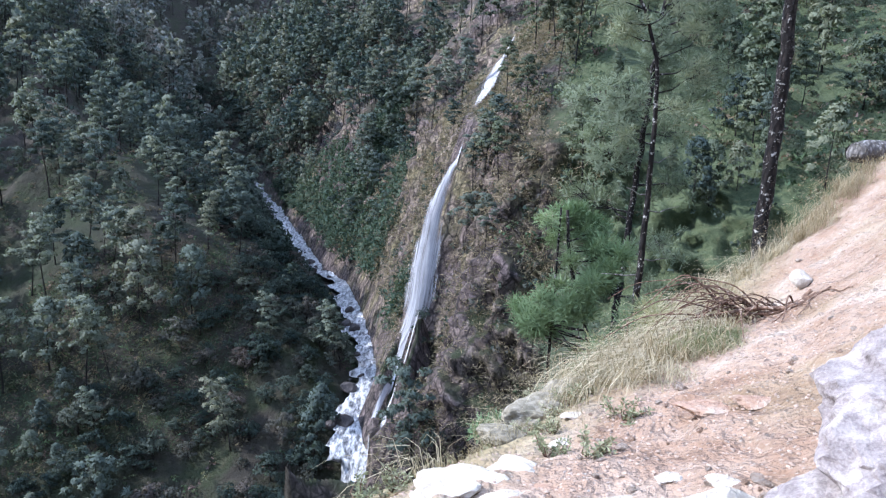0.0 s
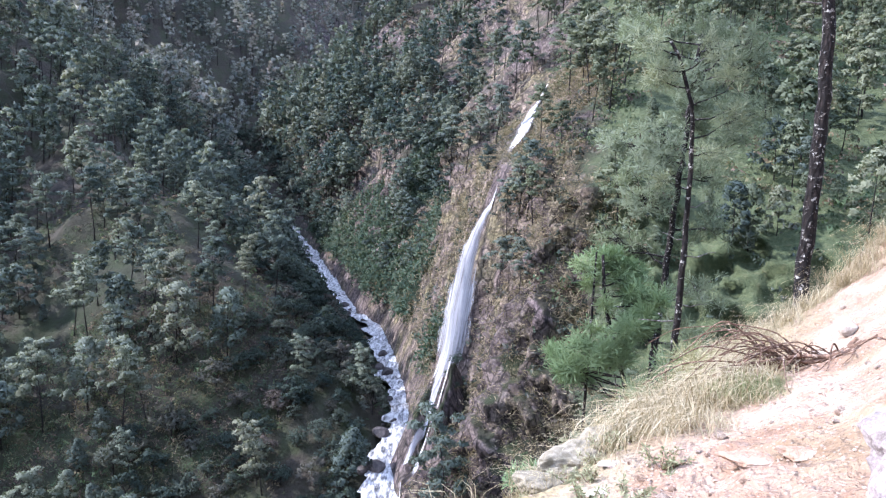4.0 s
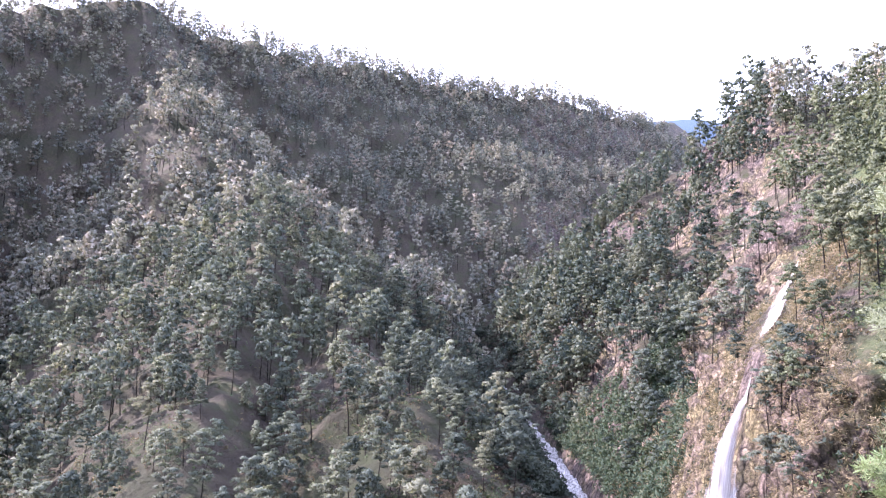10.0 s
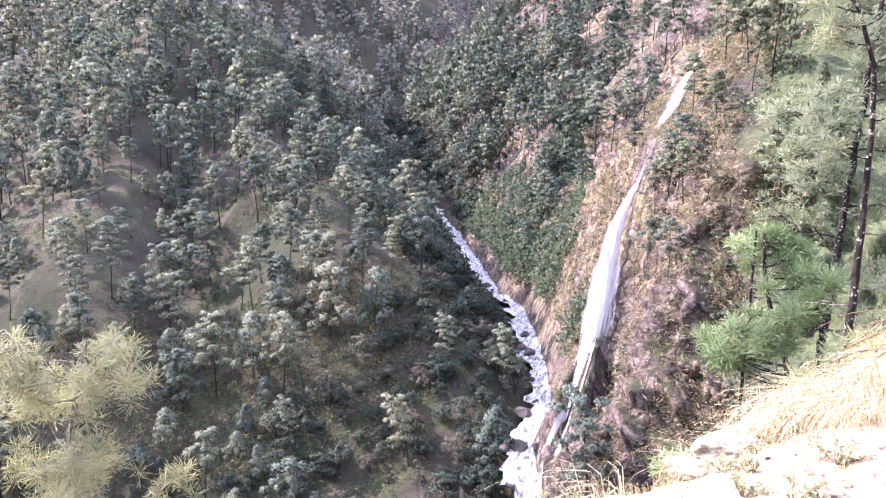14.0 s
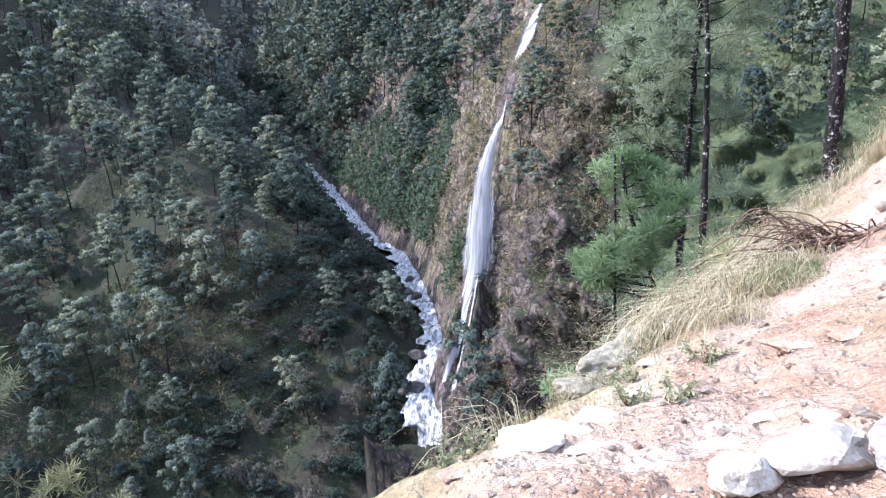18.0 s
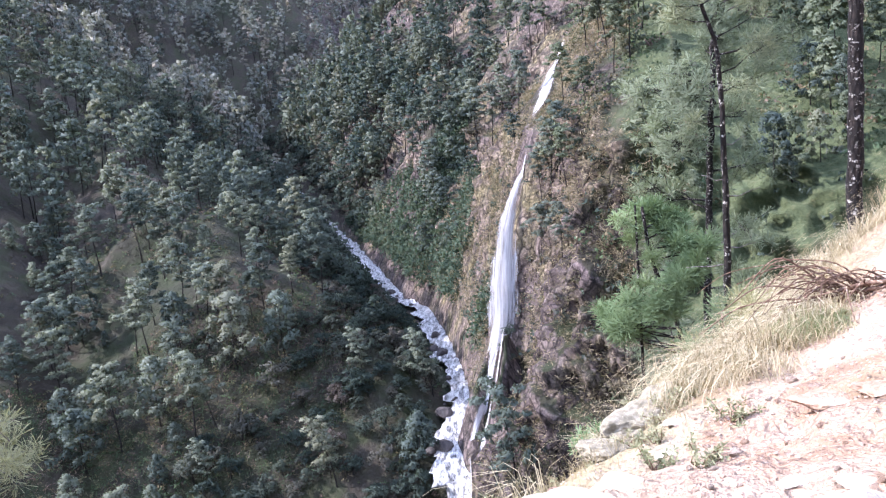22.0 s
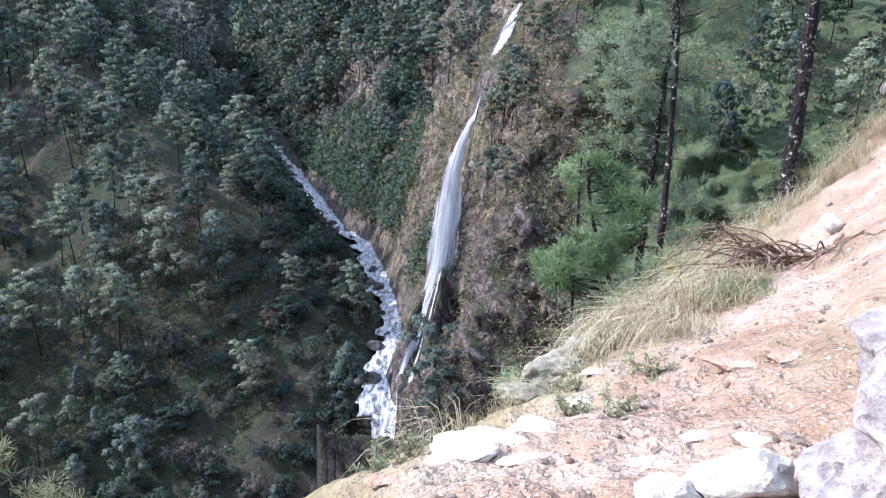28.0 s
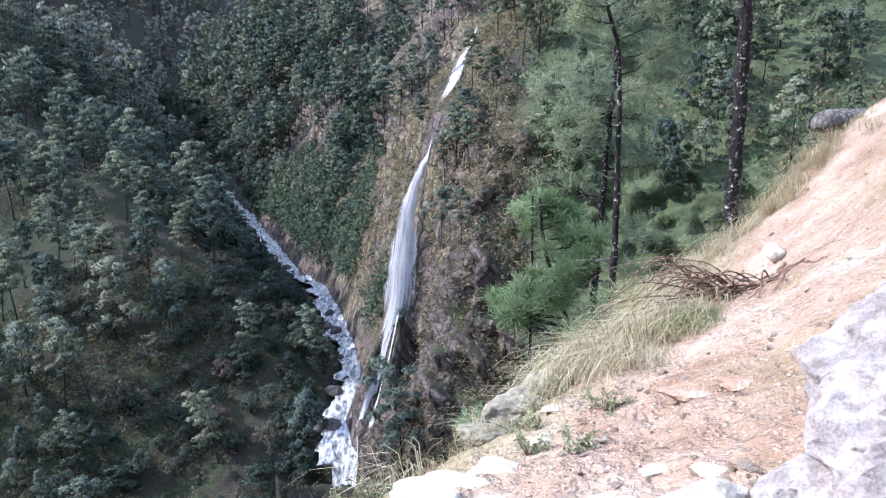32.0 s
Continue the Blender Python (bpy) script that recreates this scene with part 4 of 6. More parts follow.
def broadleaf(seed, height, lobes=7, clumps=16, per=4, length=0.5, width=0.45, sides=5, ball=1.0):
    """A round-crowned tree of several leafy lobes on forking limbs."""
    r = np.random.default_rng(seed)
    wood, tufts = [], []
    fork = np.array([0, 0, height * 0.3])
    wood.append(tube([(0, 0, -0.5), (0.05, 0.03, height * 0.15), fork], [height * 0.03, height * 0.024, height * 0.02], sides))
    for i in range(lobes):
        a, e = i * 2.4 + r.uniform(-0.4, 0.4), r.uniform(0.1, 1.0)
        c = np.array([math.cos(a) * height * 0.33 * (1.1 - e * 0.7), math.sin(a) * height * 0.33 * (1.1 - e * 0.7), height * (0.22 + 0.58 * e)])
        wood.append(tube([fork, (fork + c) / 2 + r.normal(size=3) * 0.05 * height, c], [height * 0.013, height * 0.009, height * 0.004], 3, False))
        size = height * r.uniform(0.16, 0.26)
        d = r.normal(size=(clumps, 3))
        d /= np.linalg.norm(d, axis=1, keepdims=True)
        d[:, 2] = np.abs(d[:, 2]) * 0.9 - 0.15
        tufts.extend(c + d * size * r.uniform(0.75, 1.08, (clumps, 1)))
    return join(wood), puff(tufts, ball, per, length, width, r, 0.75, np.array([0, 0, height * 0.45]))


def standing(x, y, turn, scale, tilt=0.0, toward=0.0):
    """A pose on the ground at a plan point."""
    m = pose(x, y, ground_z(x, y) - 0.25, 0, 0, math.degrees(turn)) @ Matrix.Scale(scale, 4)
    return pose(0, 0, 0) @ m @ Matrix.Rotation(tilt, 4, "Y")


def tree_kind(name, label, category, group, wood_shape, crown_shape, bark, leaf):
    t = thing(name, label, category, group)
    part("trunk", mesh_of("trunk", wood_shape[0], triangles(wood_shape[1]), bark, smooth=True), t)
    v, f, normals = crown_shape if len(crown_shape) == 3 else (crown_shape[0], *rounded(*crown_shape))
    part("crown", mesh_of("crown", v, f, leaf, normals=normals), t)
    return t


def joined(name, label, shapes, spots, bark, leaf, category, seed):
    """Many trees as one object: spots are (x, y, z, turn, scale, shape)."""
    r = np.random.default_rng(seed)
    verts, tris, index, tint, n = [], [], [], [], 0
    normals = []
    for x, y, z, turn, scale, k in spots:
        c, s = math.cos(turn) * scale, math.sin(turn) * scale
        m = np.array([[c, -s, 0], [s, c, 0], [0, 0, scale * r.uniform(0.88, 1.15)]])
        (wv, wf), (cv, cf), cn = shapes[k]
        turn_only = np.array([[math.cos(turn), -math.sin(turn), 0], [math.sin(turn), math.cos(turn), 0], [0, 0, 1]])
        wn_ = wv * (1, 1, 0) + (1e-4, 0, 0)
        normals.append(np.concatenate([wn_ / np.linalg.norm(wn_, axis=1, keepdims=True), cn]) @ turn_only.T)
        v = np.concatenate([wv, cv]) @ m.T + (x, y, z)
        verts.append(v)
        tris.append(np.concatenate([wf, cf + len(wv)]) + n)
        index.append(np.r_[np.zeros(len(wf), int), np.ones(len(cf), int)])
        tint.append(np.full(len(v), r.uniform(0, 1)))
        n += len(v)
    me = mesh_of(name, np.concatenate(verts), np.concatenate(tris), [bark, leaf], np.concatenate(index), np.concatenate(tint), normals=np.concatenate(normals))
    return tagged(new(name, me), label, category, kind="stuff")


def as_triangles(shape):
    (wv, wf), (cv, cf, normals) = shape
    return (wv, triangles(wf)), (cv, cf), normals


# Where trees can stand: a jittered lattice over the plan, thinned by the kind of ground.
rng = np.random.default_rng(21)
lat = np.stack(np.meshgrid(np.arange(-780, 330, 5.2), np.arange(20, 1150, 5.2)), -1).reshape(-1, 2)
lat = lat + rng.uniform(-2.6, 2.6, lat.shape)
nose = np.stack(np.meshgrid(np.arange(-150, 10, 4.2), np.arange(238, 420, 4.2)), -1).reshape(-1, 2)
nose = nose + rng.uniform(-1.8, 1.8, nose.shape)
nd, ns = along(RIVER, *nose.T)
bushy = np.stack(np.meshgrid(np.arange(-175, 0, 3.5), np.arange(60, 420, 3.5)), -1).reshape(-1, 2)
bushy = bushy + rng.uniform(-2, 2, bushy.shape)
bd, bs = along(RIVER, *bushy.T)
on_nose, on_bank = nose[(ns > 0) & (nd < 60)], bushy[(bs < 0) & (bd < np.where(bushy[:, 1] > 235, 12, 44)) | (bushy[:, 1] > 250) & (bd < 12)]
lat = np.concatenate([lat, on_nose, on_bank])
zone_nose = np.r_[np.zeros(len(lat) - len(on_nose) - len(on_bank), bool), np.ones(len(on_nose), bool), np.zeros(len(on_bank), bool)]
zone_bank = np.r_[np.zeros(len(lat) - len(on_bank), bool), np.ones(len(on_bank), bool)]
lx, ly = lat.T
lr, la = np.hypot(lx, ly), np.degrees(np.arctan2(lx, ly))
keep = (la > -80) & (la < 38) & (lr > 45)
lx, ly, lr, la, zone_nose, zone_bank = lx[keep], ly[keep], lr[keep], la[keep], zone_nose[keep], zone_bank[keep]
lz = land(lx, ly) + forest_relief(lx, ly)
grade = np.hypot(land(lx + 2, ly) - land(lx - 2, ly), land(lx, ly + 2) - land(lx, ly - 2)) / 4
to_river, river_side = along(RIVER, lx, ly)
ravine_side = along(STREAMS[1][0], lx, ly)[1]
own_hill = (river_side > 0) & (ravine_side < 0) & (ly < 85) | (ly < 78) & (lx > -12)
behind = (river_side < 0) & (along(CRESTS, lx, ly)[1] > 0) & (along(CRESTS, lx, ly)[0] > 60)
behind |= (river_side > 0) & (la > -4.5) & (along(HILLTOP, lx, ly)[1] > 0) & (along(HILLTOP, lx, ly)[0] > 45)
open_patch = fractal(lx, ly, 0 * lx, 34, 3, 81)
luck = rng.uniform(0, 1, lx.shape)
luck = np.where((np.hypot(lx + 50, ly - 98) < 20) & (to_river > 30), luck * 1.5 + 0.08, luck)
ring_of = np.clip(np.searchsorted(radii, lr) - 3, 0, len(radii) - 1)
seen = np.arctan2(lz + 20, lr) > horizon[ring_of, np.clip(np.searchsorted(azimuths, np.radians(la)), 0, len(azimuths) - 1)] - 0.004
ok = ~own_hill & ~behind & seen & (to_river > np.where(ly > 250, 3.6, 5.6))


def river_room(x, y, z):
    """Height left under the lines of sight from the path to the white water in the gorge."""
    r, a = np.hypot(x, y), np.degrees(np.arctan2(x, y))
    top = np.where(r > 105, np.interp(a, (-14.6, -14.2, -12.4, -10.6, -9.2, -8.2, -7.4, -6), (-8.2, -8.8, -11, -13, -14, -15.5, -17, -20)), np.interp(a, (-8.4, -7.6), (-15, -25)))
    end = np.interp(a, (-14.2, -12.4, -10.6, -9.2, -8.2, -7.4, -6), (254, 215, 189, 176, 158, 145, 112))
    return np.where((a > -14.6) & (a < -5.4) & (r < end), np.tan(np.radians(top)) * r - z, 99.0)


room = river_room(lx, ly, lz)
east = river_side > 0
crag_side = east & (la > -12.5) & (la < 7.5) & (ly < 330)
green_side = east & (la >= 7.5)
glade = ~east & (la < -15) & (np.degrees(np.arctan2(lz, lr)) < -15)
share = np.where(east, 0.50, np.where(lr > 430, 0.37, 0.47)) - 0.08 * open_patch
share = np.where(glade, 0.36 - 0.25 * open_patch, share)
share = np.where(green_side, np.where(lr < 135, 0.40, np.where(lr < 300, 0.54, 0.44)) - 0.2 * open_patch, share)
share = np.where(crag_side, np.where(grade > 1.3, 0.08, 0.13) + 0.16 * (fractal(lx, ly, 0 * lx, 14, 2, 83) > 0.3), share)
in_cleft = along(CLEFTS[0][0], lx, ly)[0] < 10
share = np.where(in_cleft, 0.7, share)
share = np.where((along(CRESTS, lx, ly)[0] < 28) & ~east | (along(HILLTOP, lx, ly)[0] < 20) & east & (la < 24), 0.7, share)
share = np.where(east & (lr > 290) & (la < -4.5), 0.62, share)
share = np.where(zone_nose & (la < -11.5), 0.55, share)
share = np.where(zone_bank, 0.9, share)
ok &= (luck < share) & (room > 2.0) & ~((la > 24.5) & (lr > 228) & (lr < 300))
falls_face = (lx > -17) & (lx < 14) & (ly > 84) & (ly < 132) | (along(UPPER_FALL, lx, ly)[0] < 7)
ok &= ~falls_face
wet = ~east & (to_river < np.where(ly < 95, 24, 31) + 8 * open_patch) & (ly < 235) | (to_river < 11) & (ly > 150)
leafy_spot = ok & (in_cleft & (luck < 0.45) | wet & (zone_bank | (luck < 0.3)) | (room < 12))
pine_spot = ok & ~leafy_spot & ~zone_bank & (room > 6)
young = rng.uniform(0, 1, lx.shape) < np.where(glade, 0.62, np.where(green_side, np.where(lr < 290, 0.66, 0.3), np.where(crag_side, 0.22, np.where(zone_nose, 0.55, 0.36))))
nearest = np.flatnonzero(pine_spot & (lr < 210))
nearest = nearest[np.argsort(lr[nearest])]
thing_pine = np.zeros(lx.shape, bool)
thing_pine[nearest[:300]] = True
close_pine = np.zeros(lx.shape, bool)
close_pine[nearest[300:]] = True
mid_pine = pine_spot & (lr >= 210) & (lr < 340)
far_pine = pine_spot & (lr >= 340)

# Mature pines carry flat pads of needles on a bare bole, young ones a soft cone almost to the ground.
MATURE = [(0.42, 0.15, 0.0, 18, 0.25), (0.50, 0.17, 0.03, 16, 0.1), (0.34, 0.14, -0.02, 20, 0.45), (0.55, 0.15, -0.04, 14, 0.1), (0.38, 0.16, 0.05, 17, 0.3)]
YOUNG = [(0.10, 0.21, 0.0, 26, 0.75), (0.16, 0.25, 0.02, 24, 0.45), (0.08, 0.18, 0.0, 28, 0.9), (0.2, 0.22, -0.02, 22, 0.6)]


def wood_of(seed, detail, far=False):
    """Mature pines first (18 m), then young ones (10 m), leaf size and number by how near they are seen."""
    per, length, width, sides, limbs = detail
    kinds = [pine(seed + i, 18, base=b, spread=s, limbs=max(6, int(n * limbs)), clumps=2, per=per, length=length, width=width, sides=sides, bend=1.3, lean=l, limb_tubes=not far, flat_top=0.8, loose=0.65, cone=c, ball=1.1, squash=0.62)
             for i, (b, s, l, n, c) in enumerate(MATURE)]
    kinds += [pine(seed + 20 + i, 10, base=b, spread=s, limbs=max(7, int(n * limbs)), clumps=1, per=per, length=length, width=width, sides=sides, bend=0.6, lean=l, limb_tubes=False, flat_top=0.1, loose=0.6, cone=c, ball=0.95, squash=0.95, radius=0.12)
              for i, (b, s, l, n, c) in enumerate(YOUNG)]
    return kinds


PINES = wood_of(100, (58, 0.64, 0.39, 6, 1.0))
CLOSE = [as_triangles(s) for s in wood_of(150, (26, 0.98, 0.56, 4, 0.9), True)]
MID = [as_triangles(s) for s in wood_of(200, (12, 1.3, 0.8, 3, 0.7), True)]
FAR = [as_triangles(s) for s in wood_of(300, (5, 1.9, 1.2, 3, 0.5), True)]
ROUND = [broadleaf(400 + i, 7.5, lobes=10, clumps=3, per=30, length=0.58, width=0.38, ball=0.95) for i in range(4)]
SMALL_ROUND = [as_triangles(broadleaf(420 + i, 6.5, lobes=8, clumps=2, per=15, length=0.76, width=0.52, sides=3, ball=1.0)) for i in range(4)]

pine_labels = ["tall pine with a bare bole and flat pads of grey-green needles", "spreading pine with a high flat crown and long bare bole", "slender pine with a loose tiered crown on the ravine side",
               "leaning pine with a thin high crown", "slim pine with a one-sided airy crown", "soft green young pine branched almost down to the ground", "broad bushy young pine on the grassy slope",
               "narrow cone-shaped young pine", "young pine with a short bare stem"]
masters = [tree_kind("pine_tree", label, "pine tree", "pines on the slopes", w, c, FAR_BARK, NEEDLES) for label, (w, c) in zip(pine_labels, PINES)]
lit_green_crowns = [mesh_of("crown", c[0], c[1], LIT_GREEN_NEEDLES, normals=c[2]) for w, c in PINES]
fresh = [True] * len(masters)


def plant(k, x, y, size, tilt, label="", group=""):
    m = standing(x, y, rng.uniform(0, 6.28), size, tilt)
    if fresh[k]:
        fresh[k], masters[k].matrix_basis = False, m
        return
    ob = copy_thing(masters[k], Matrix.LocRotScale(m.translation, m.to_quaternion(), m.to_scale()))
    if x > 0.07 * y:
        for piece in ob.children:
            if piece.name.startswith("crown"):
                piece.data = lit_green_crowns[k]
    if label:
        tagged(ob, label, group=group)


for i in np.flatnonzero(thing_pine):
    k = int(5 + rng.integers(4)) if young[i] else int(rng.integers(5))
    plant(k, lx[i], ly[i], rng.uniform(0.55, 1.15) if young[i] else rng.uniform(0.62, 1.05), rng.normal() * 0.05)


def spots_of(mask, low, high, sink=0.3):
    return [(lx[i], ly[i], lz[i] - sink, rng.uniform(0, 6.28), rng.uniform(low, high), int(5 + rng.integers(4)) if young[i] else int(rng.integers(5))) for i in np.flatnonzero(mask)]


# sides of the valley, for needle colours that hold sun and shade
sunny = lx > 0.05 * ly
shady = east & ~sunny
joined("pine_wood", "young and tall pines on the lower slopes of the valley", CLOSE, spots_of(close_pine & ~sunny, 0.65, 1.12), FAR_BARK, NEEDLES, "pine wood", 30)
joined("pine_wood", "dark close-set pines on the wooded nose above the gorge", MID, spots_of(mid_pine & shady, 0.7, 1.15), FAR_BARK, SHADED_NEEDLES, "pine wood", 36)
joined("pine_wood", "dark distant pines behind the crags", FAR, spots_of(far_pine & shady, 0.75, 1.35), FAR_BARK, SHADED_NEEDLES, "pine wood", 37)
joined("pine_wood", "green young pines on the sunny lower slope", CLOSE, spots_of(close_pine & sunny, 0.65, 1.12), FAR_BARK, LIT_GREEN_NEEDLES, "pine wood", 34)
joined("pine_wood", "green mixed-age pines on the sunny upper slope", MID, spots_of(mid_pine & sunny, 0.7, 1.15), FAR_BARK, LIT_GREEN_NEEDLES, "pine wood", 35)
joined("pine_wood", "mixed-age pine wood on the middle slopes of the valley", MID, spots_of(mid_pine & ~east, 0.7, 1.15), FAR_BARK, NEEDLES, "pine wood", 31)
joined("pine_wood", "distant pine wood that covers the upper slopes to the skyline", FAR, spots_of(far_pine & ~shady, 0.75, 1.35), FAR_BARK, HAZED_NEEDLES, "pine wood", 32)

round_masters = [tree_kind("broadleaf_tree", "dark green round-crowned broadleaf tree on the river bank", "tree", "broadleaf trees by the river", w, c, FAR_BARK, LEAVES) for w, c in ROUND]
near_round = np.zeros(lx.shape, bool)
near_round[np.flatnonzero(leafy_spot)[np.argsort(lr[leafy_spot])][:290]] = True
used = 0
for i in np.flatnonzero(near_round):
    m = standing(lx[i], ly[i], rng.uniform(0, 6.28), min(rng.uniform(0.45, 1.0), room[i] / 7.6))
    if used < 4:
        round_masters[used].matrix_basis = m
    else:
        copy_thing(round_masters[used % 4], Matrix.LocRotScale(m.translation, m.to_quaternion(), m.to_scale()))
    used += 1
joined("broadleaf_thicket", "dark broadleaf thicket along the river upstream", SMALL_ROUND,
       [(lx[i], ly[i], lz[i] - 0.3, rng.uniform(0, 6.28), min(rng.uniform(0.7, 1.3), room[i] / 6.8), int(rng.integers(4))) for i in np.flatnonzero(leafy_spot & ~near_round)], FAR_BARK, LEAVES, "thicket", 33)
print("trees", close_pine.sum(), thing_pine.sum(), mid_pine.sum(), far_pine.sum(), near_round.sum(), leafy_spot.sum())

# bushes at the foot of the veil
for x, y, size in [(-3.2, 103.6, 0.42), (-2.0, 104.4, 0.38), (-4.4, 102.4, 0.3), (-1.0, 103.0, 0.4), (-5.0, 99.6, 0.3), (-3.0, 100.5, 0.36)]:
    m = standing(x, y, rng.uniform(0, 6.28), size)
    tagged(copy_thing(round_masters[int(rng.integers(4))], Matrix.LocRotScale(m.translation, m.to_quaternion(), m.to_scale())), "dark bush in the spray at the foot of the waterfall", group="bushes by the falls")

# pines that stand apart on the crags, beside the falls and in the glade: plan point and height
for x, y, h in [(-4.8, 151.5, 15.6), (-0.2, 132.6, 10.5), (6.5, 108.0, 14.5), (7.3, 104.0, 11.2), (5.5, 110.0, 10.8), (3.7, 110.6, 9.5), (2.7, 105.9, 12.1), (5.4, 95.8, 9.5), (8.6, 118.0, 12.0), (16.7, 114.6, 11.0), (12.0, 112.0, 10.0),
                (-24.7, 203.2, 18.0), (-19.5, 286.4, 15.4), (-19.5, 182.9, 16.5), (-10.7, 207, 17.0), (-35.6, 238, 19.0), (-26, 222, 17.0), (17.2, 123.7, 16.0), (14.7, 135, 17.0), (22.4, 120, 15.0), (1.5, 150.0, 14.0)]:
    plant(int(rng.choice([0, 1, 3])), x, y, h / 18, rng.normal() * 0.04, "tall pine rooted on the crag beside the falls", "pines on the crags")
for x, y, h, k, tilt in [(-31.5, 96.6, 16.5, 2, -0.14), (-55.0, 91.2, 8.3, 5, 0.0), (-44.8, 116.8, 11.5, 6, 0.0), (-53.2, 114.6, 13.0, 6, 0.0), (-51.5, 126.9, 16.4, 0, 0.0), (-65.0, 117.4, 12.5, 8, 0.0), (-53.4, 104.4, 13.5, 1, -0.2),
                         (-26.5, 84.5, 8.0, 5, 0.0), (-48.0, 86.0, 7.0, 7, 0.0), (-60.0, 96.0, 9.0, 5, 0.0), (39.4, 97.0, 7.8, 6, 0.0), (41.0, 90.8, 10.3, 0, 0.0), (30.5, 85.8, 7.2, 6, 0.0), (32.7, 86.3, 7.1, 5, 0.0), (63.6, 102.9, 7.0, 6, 0.0)]:
    m = pose(x, y, ground_z(x, y) - 0.25) @ Matrix.Rotation(tilt, 4, "Y") @ Matrix.Rotation(rng.uniform(0, 6.28), 4, "Z") @ Matrix.Scale(h / (18 if k < 5 else 10), 4)
    tagged(copy_thing(masters[k], m), "pine standing apart on the open grassy slope", group="pines on the open slope")


# undergrowth: low scrub, herbs and tufts between the trees
def carpet(name, label, category, n, box, reach, accept, per, length, width, leaf, seed, lift, flat=0.8, heap=0.35, ball=None):
    r = np.random.default_rng(seed)
    a, d = np.radians(r.uniform(*box, n)), np.sqrt(r.uniform(reach[0] ** 2, reach[1] ** 2, n))
    x, y = d * np.sin(a), d * np.cos(a)
    g = np.hypot(land(x + 1, y) - land(x - 1, y), land(x, y + 1) - land(x, y - 1)) / 2
    ok = accept(x, y, g, r)
    ok &= river_room(x, y, land(x, y)) > 2.4
    x, y, g = x[ok], y[ok], g[ok]
    z = land(x, y) + forest_relief(x, y) + lift * (0.4 + g)
    size = r.uniform(0.6, 1.5, len(x))
    c = np.repeat(np.stack([x, y, z], -1), 3, axis=0) + r.normal(size=(3 * len(x), 3)) * heap * np.repeat(size, 3)[:, None]
    normals = None
    if ball:
        v, f, normals = puff(c, ball, per, length, width, r, 0.8)
    else:
        v, f = burst(c, per, length, width, r, flat, 0.3)
    v = v.reshape(-1, per * 3 * 3, 3)
    hub = v.mean(1, keepdims=True)
    v = hub + (v - hub) * size[:, None, None]
    tint = np.repeat(r.uniform(0, 1, len(x)), per * 9)
    return tagged(new(name, mesh_of(name, v.reshape(-1, 3), f, leaf, tint=tint, normals=normals)), label, category, kind="stuff")


def off_water(x, y, gap):
    free = along(RIVER, x, y)[0] > gap
    for way in (UPPER_FALL, MAIN_FALL, THIN_FALL):
        free &= along(way, x, y)[0] > np.interp(x, (-9, -6, 0), (1.5, 3.4, 3.4))
    return free


def own_side(x, y):
    return (along(RIVER, x, y)[1] > 0) & (along(STREAMS[1][0], x, y)[1] < 0)


carpet("undergrowth", "low green and brown scrub on the forest floor", "undergrowth", 2000, (-80, 36), (70, 300),
       lambda x, y, g, r: off_water(x, y, 4) & ~own_side(x, y) & (g < 1.5), 7, 0.42, 0.18, SCRUB, 91, 0.15, ball=0.4)
carpet("undergrowth", "dense green scrub and herbs on the opposite slope", "undergrowth", 3500, (-70, -8), (90, 190),
       lambda x, y, g, r: off_water(x, y, 4) & ~own_side(x, y) & (fractal(x, y, 0 * x, 12, 3, 97) > 0.1), 9, 0.42, 0.2, SCRUB, 94, 0.15, 0.9, 0.5, ball=0.5)
carpet("undergrowth", "dark herbs and grass tufts on the open slope", "undergrowth", 6500, (-46, -14), (88, 140),
       lambda x, y, g, r: off_water(x, y, 20) & ~own_side(x, y), 4, 0.5, 0.10, SCRUB, 96, 0.1, 0.9, 0.5)
carpet("crag_grass", "dry tan grass tufts hanging on the crags", "grass", 36000, (-13, 12), (78, 190),
       lambda x, y, g, r: off_water(x, y, 3) & ~own_side(x, y) & (g > 0.9) & (r.uniform(0, 1, x.shape) < 0.9), 3, 0.6, 0.075, CRAG_GRASS, 92, 0.25, 0.6, 0.5)
carpet("crag_shrubs", "green shrubs in the clefts of the crags", "shrubs", 12000, (-24, 26), (78, 330),
       lambda x, y, g, r: off_water(x, y, 3) & ~own_side(x, y) & (g > 0.8) & ((fractal(x, y, 0 * x, 8, 3, 99) > np.where(y > 150, 0.45, 0.3)) | (along(RIVER, x, y)[0] < 13) & (y > 104)), 9, 0.5, 0.3, LEAVES, 93, 0.4, 0.9, 0.7, ball=0.7)
carpet("undergrowth", "dense green bushes on the slope behind the near pines", "undergrowth", 3200, (5, 38), (84, 215),
       lambda x, y, g, r: off_water(x, y, 4) & ~own_side(x, y) & (fractal(x, y, 0 * x, 10, 3, 98) > 0.0), 9, 0.5, 0.28, SCRUB, 95, 0.3, 0.9, 0.7, ball=0.8)

# the dry clearing on the crest of the near hill
ma, mr = np.meshgrid(np.radians(np.arange(25.5, 44, 0.6)), np.arange(232, 292, 3.0), indexing="ij")
mx, my = mr * np.sin(ma), mr * np.cos(ma)
mz = land(mx, my) + 0.9 * fractal(mx, my, 0 * mx, 9, 4, 41) + 0.7
mi = np.arange(mx.size).reshape(mx.shape)
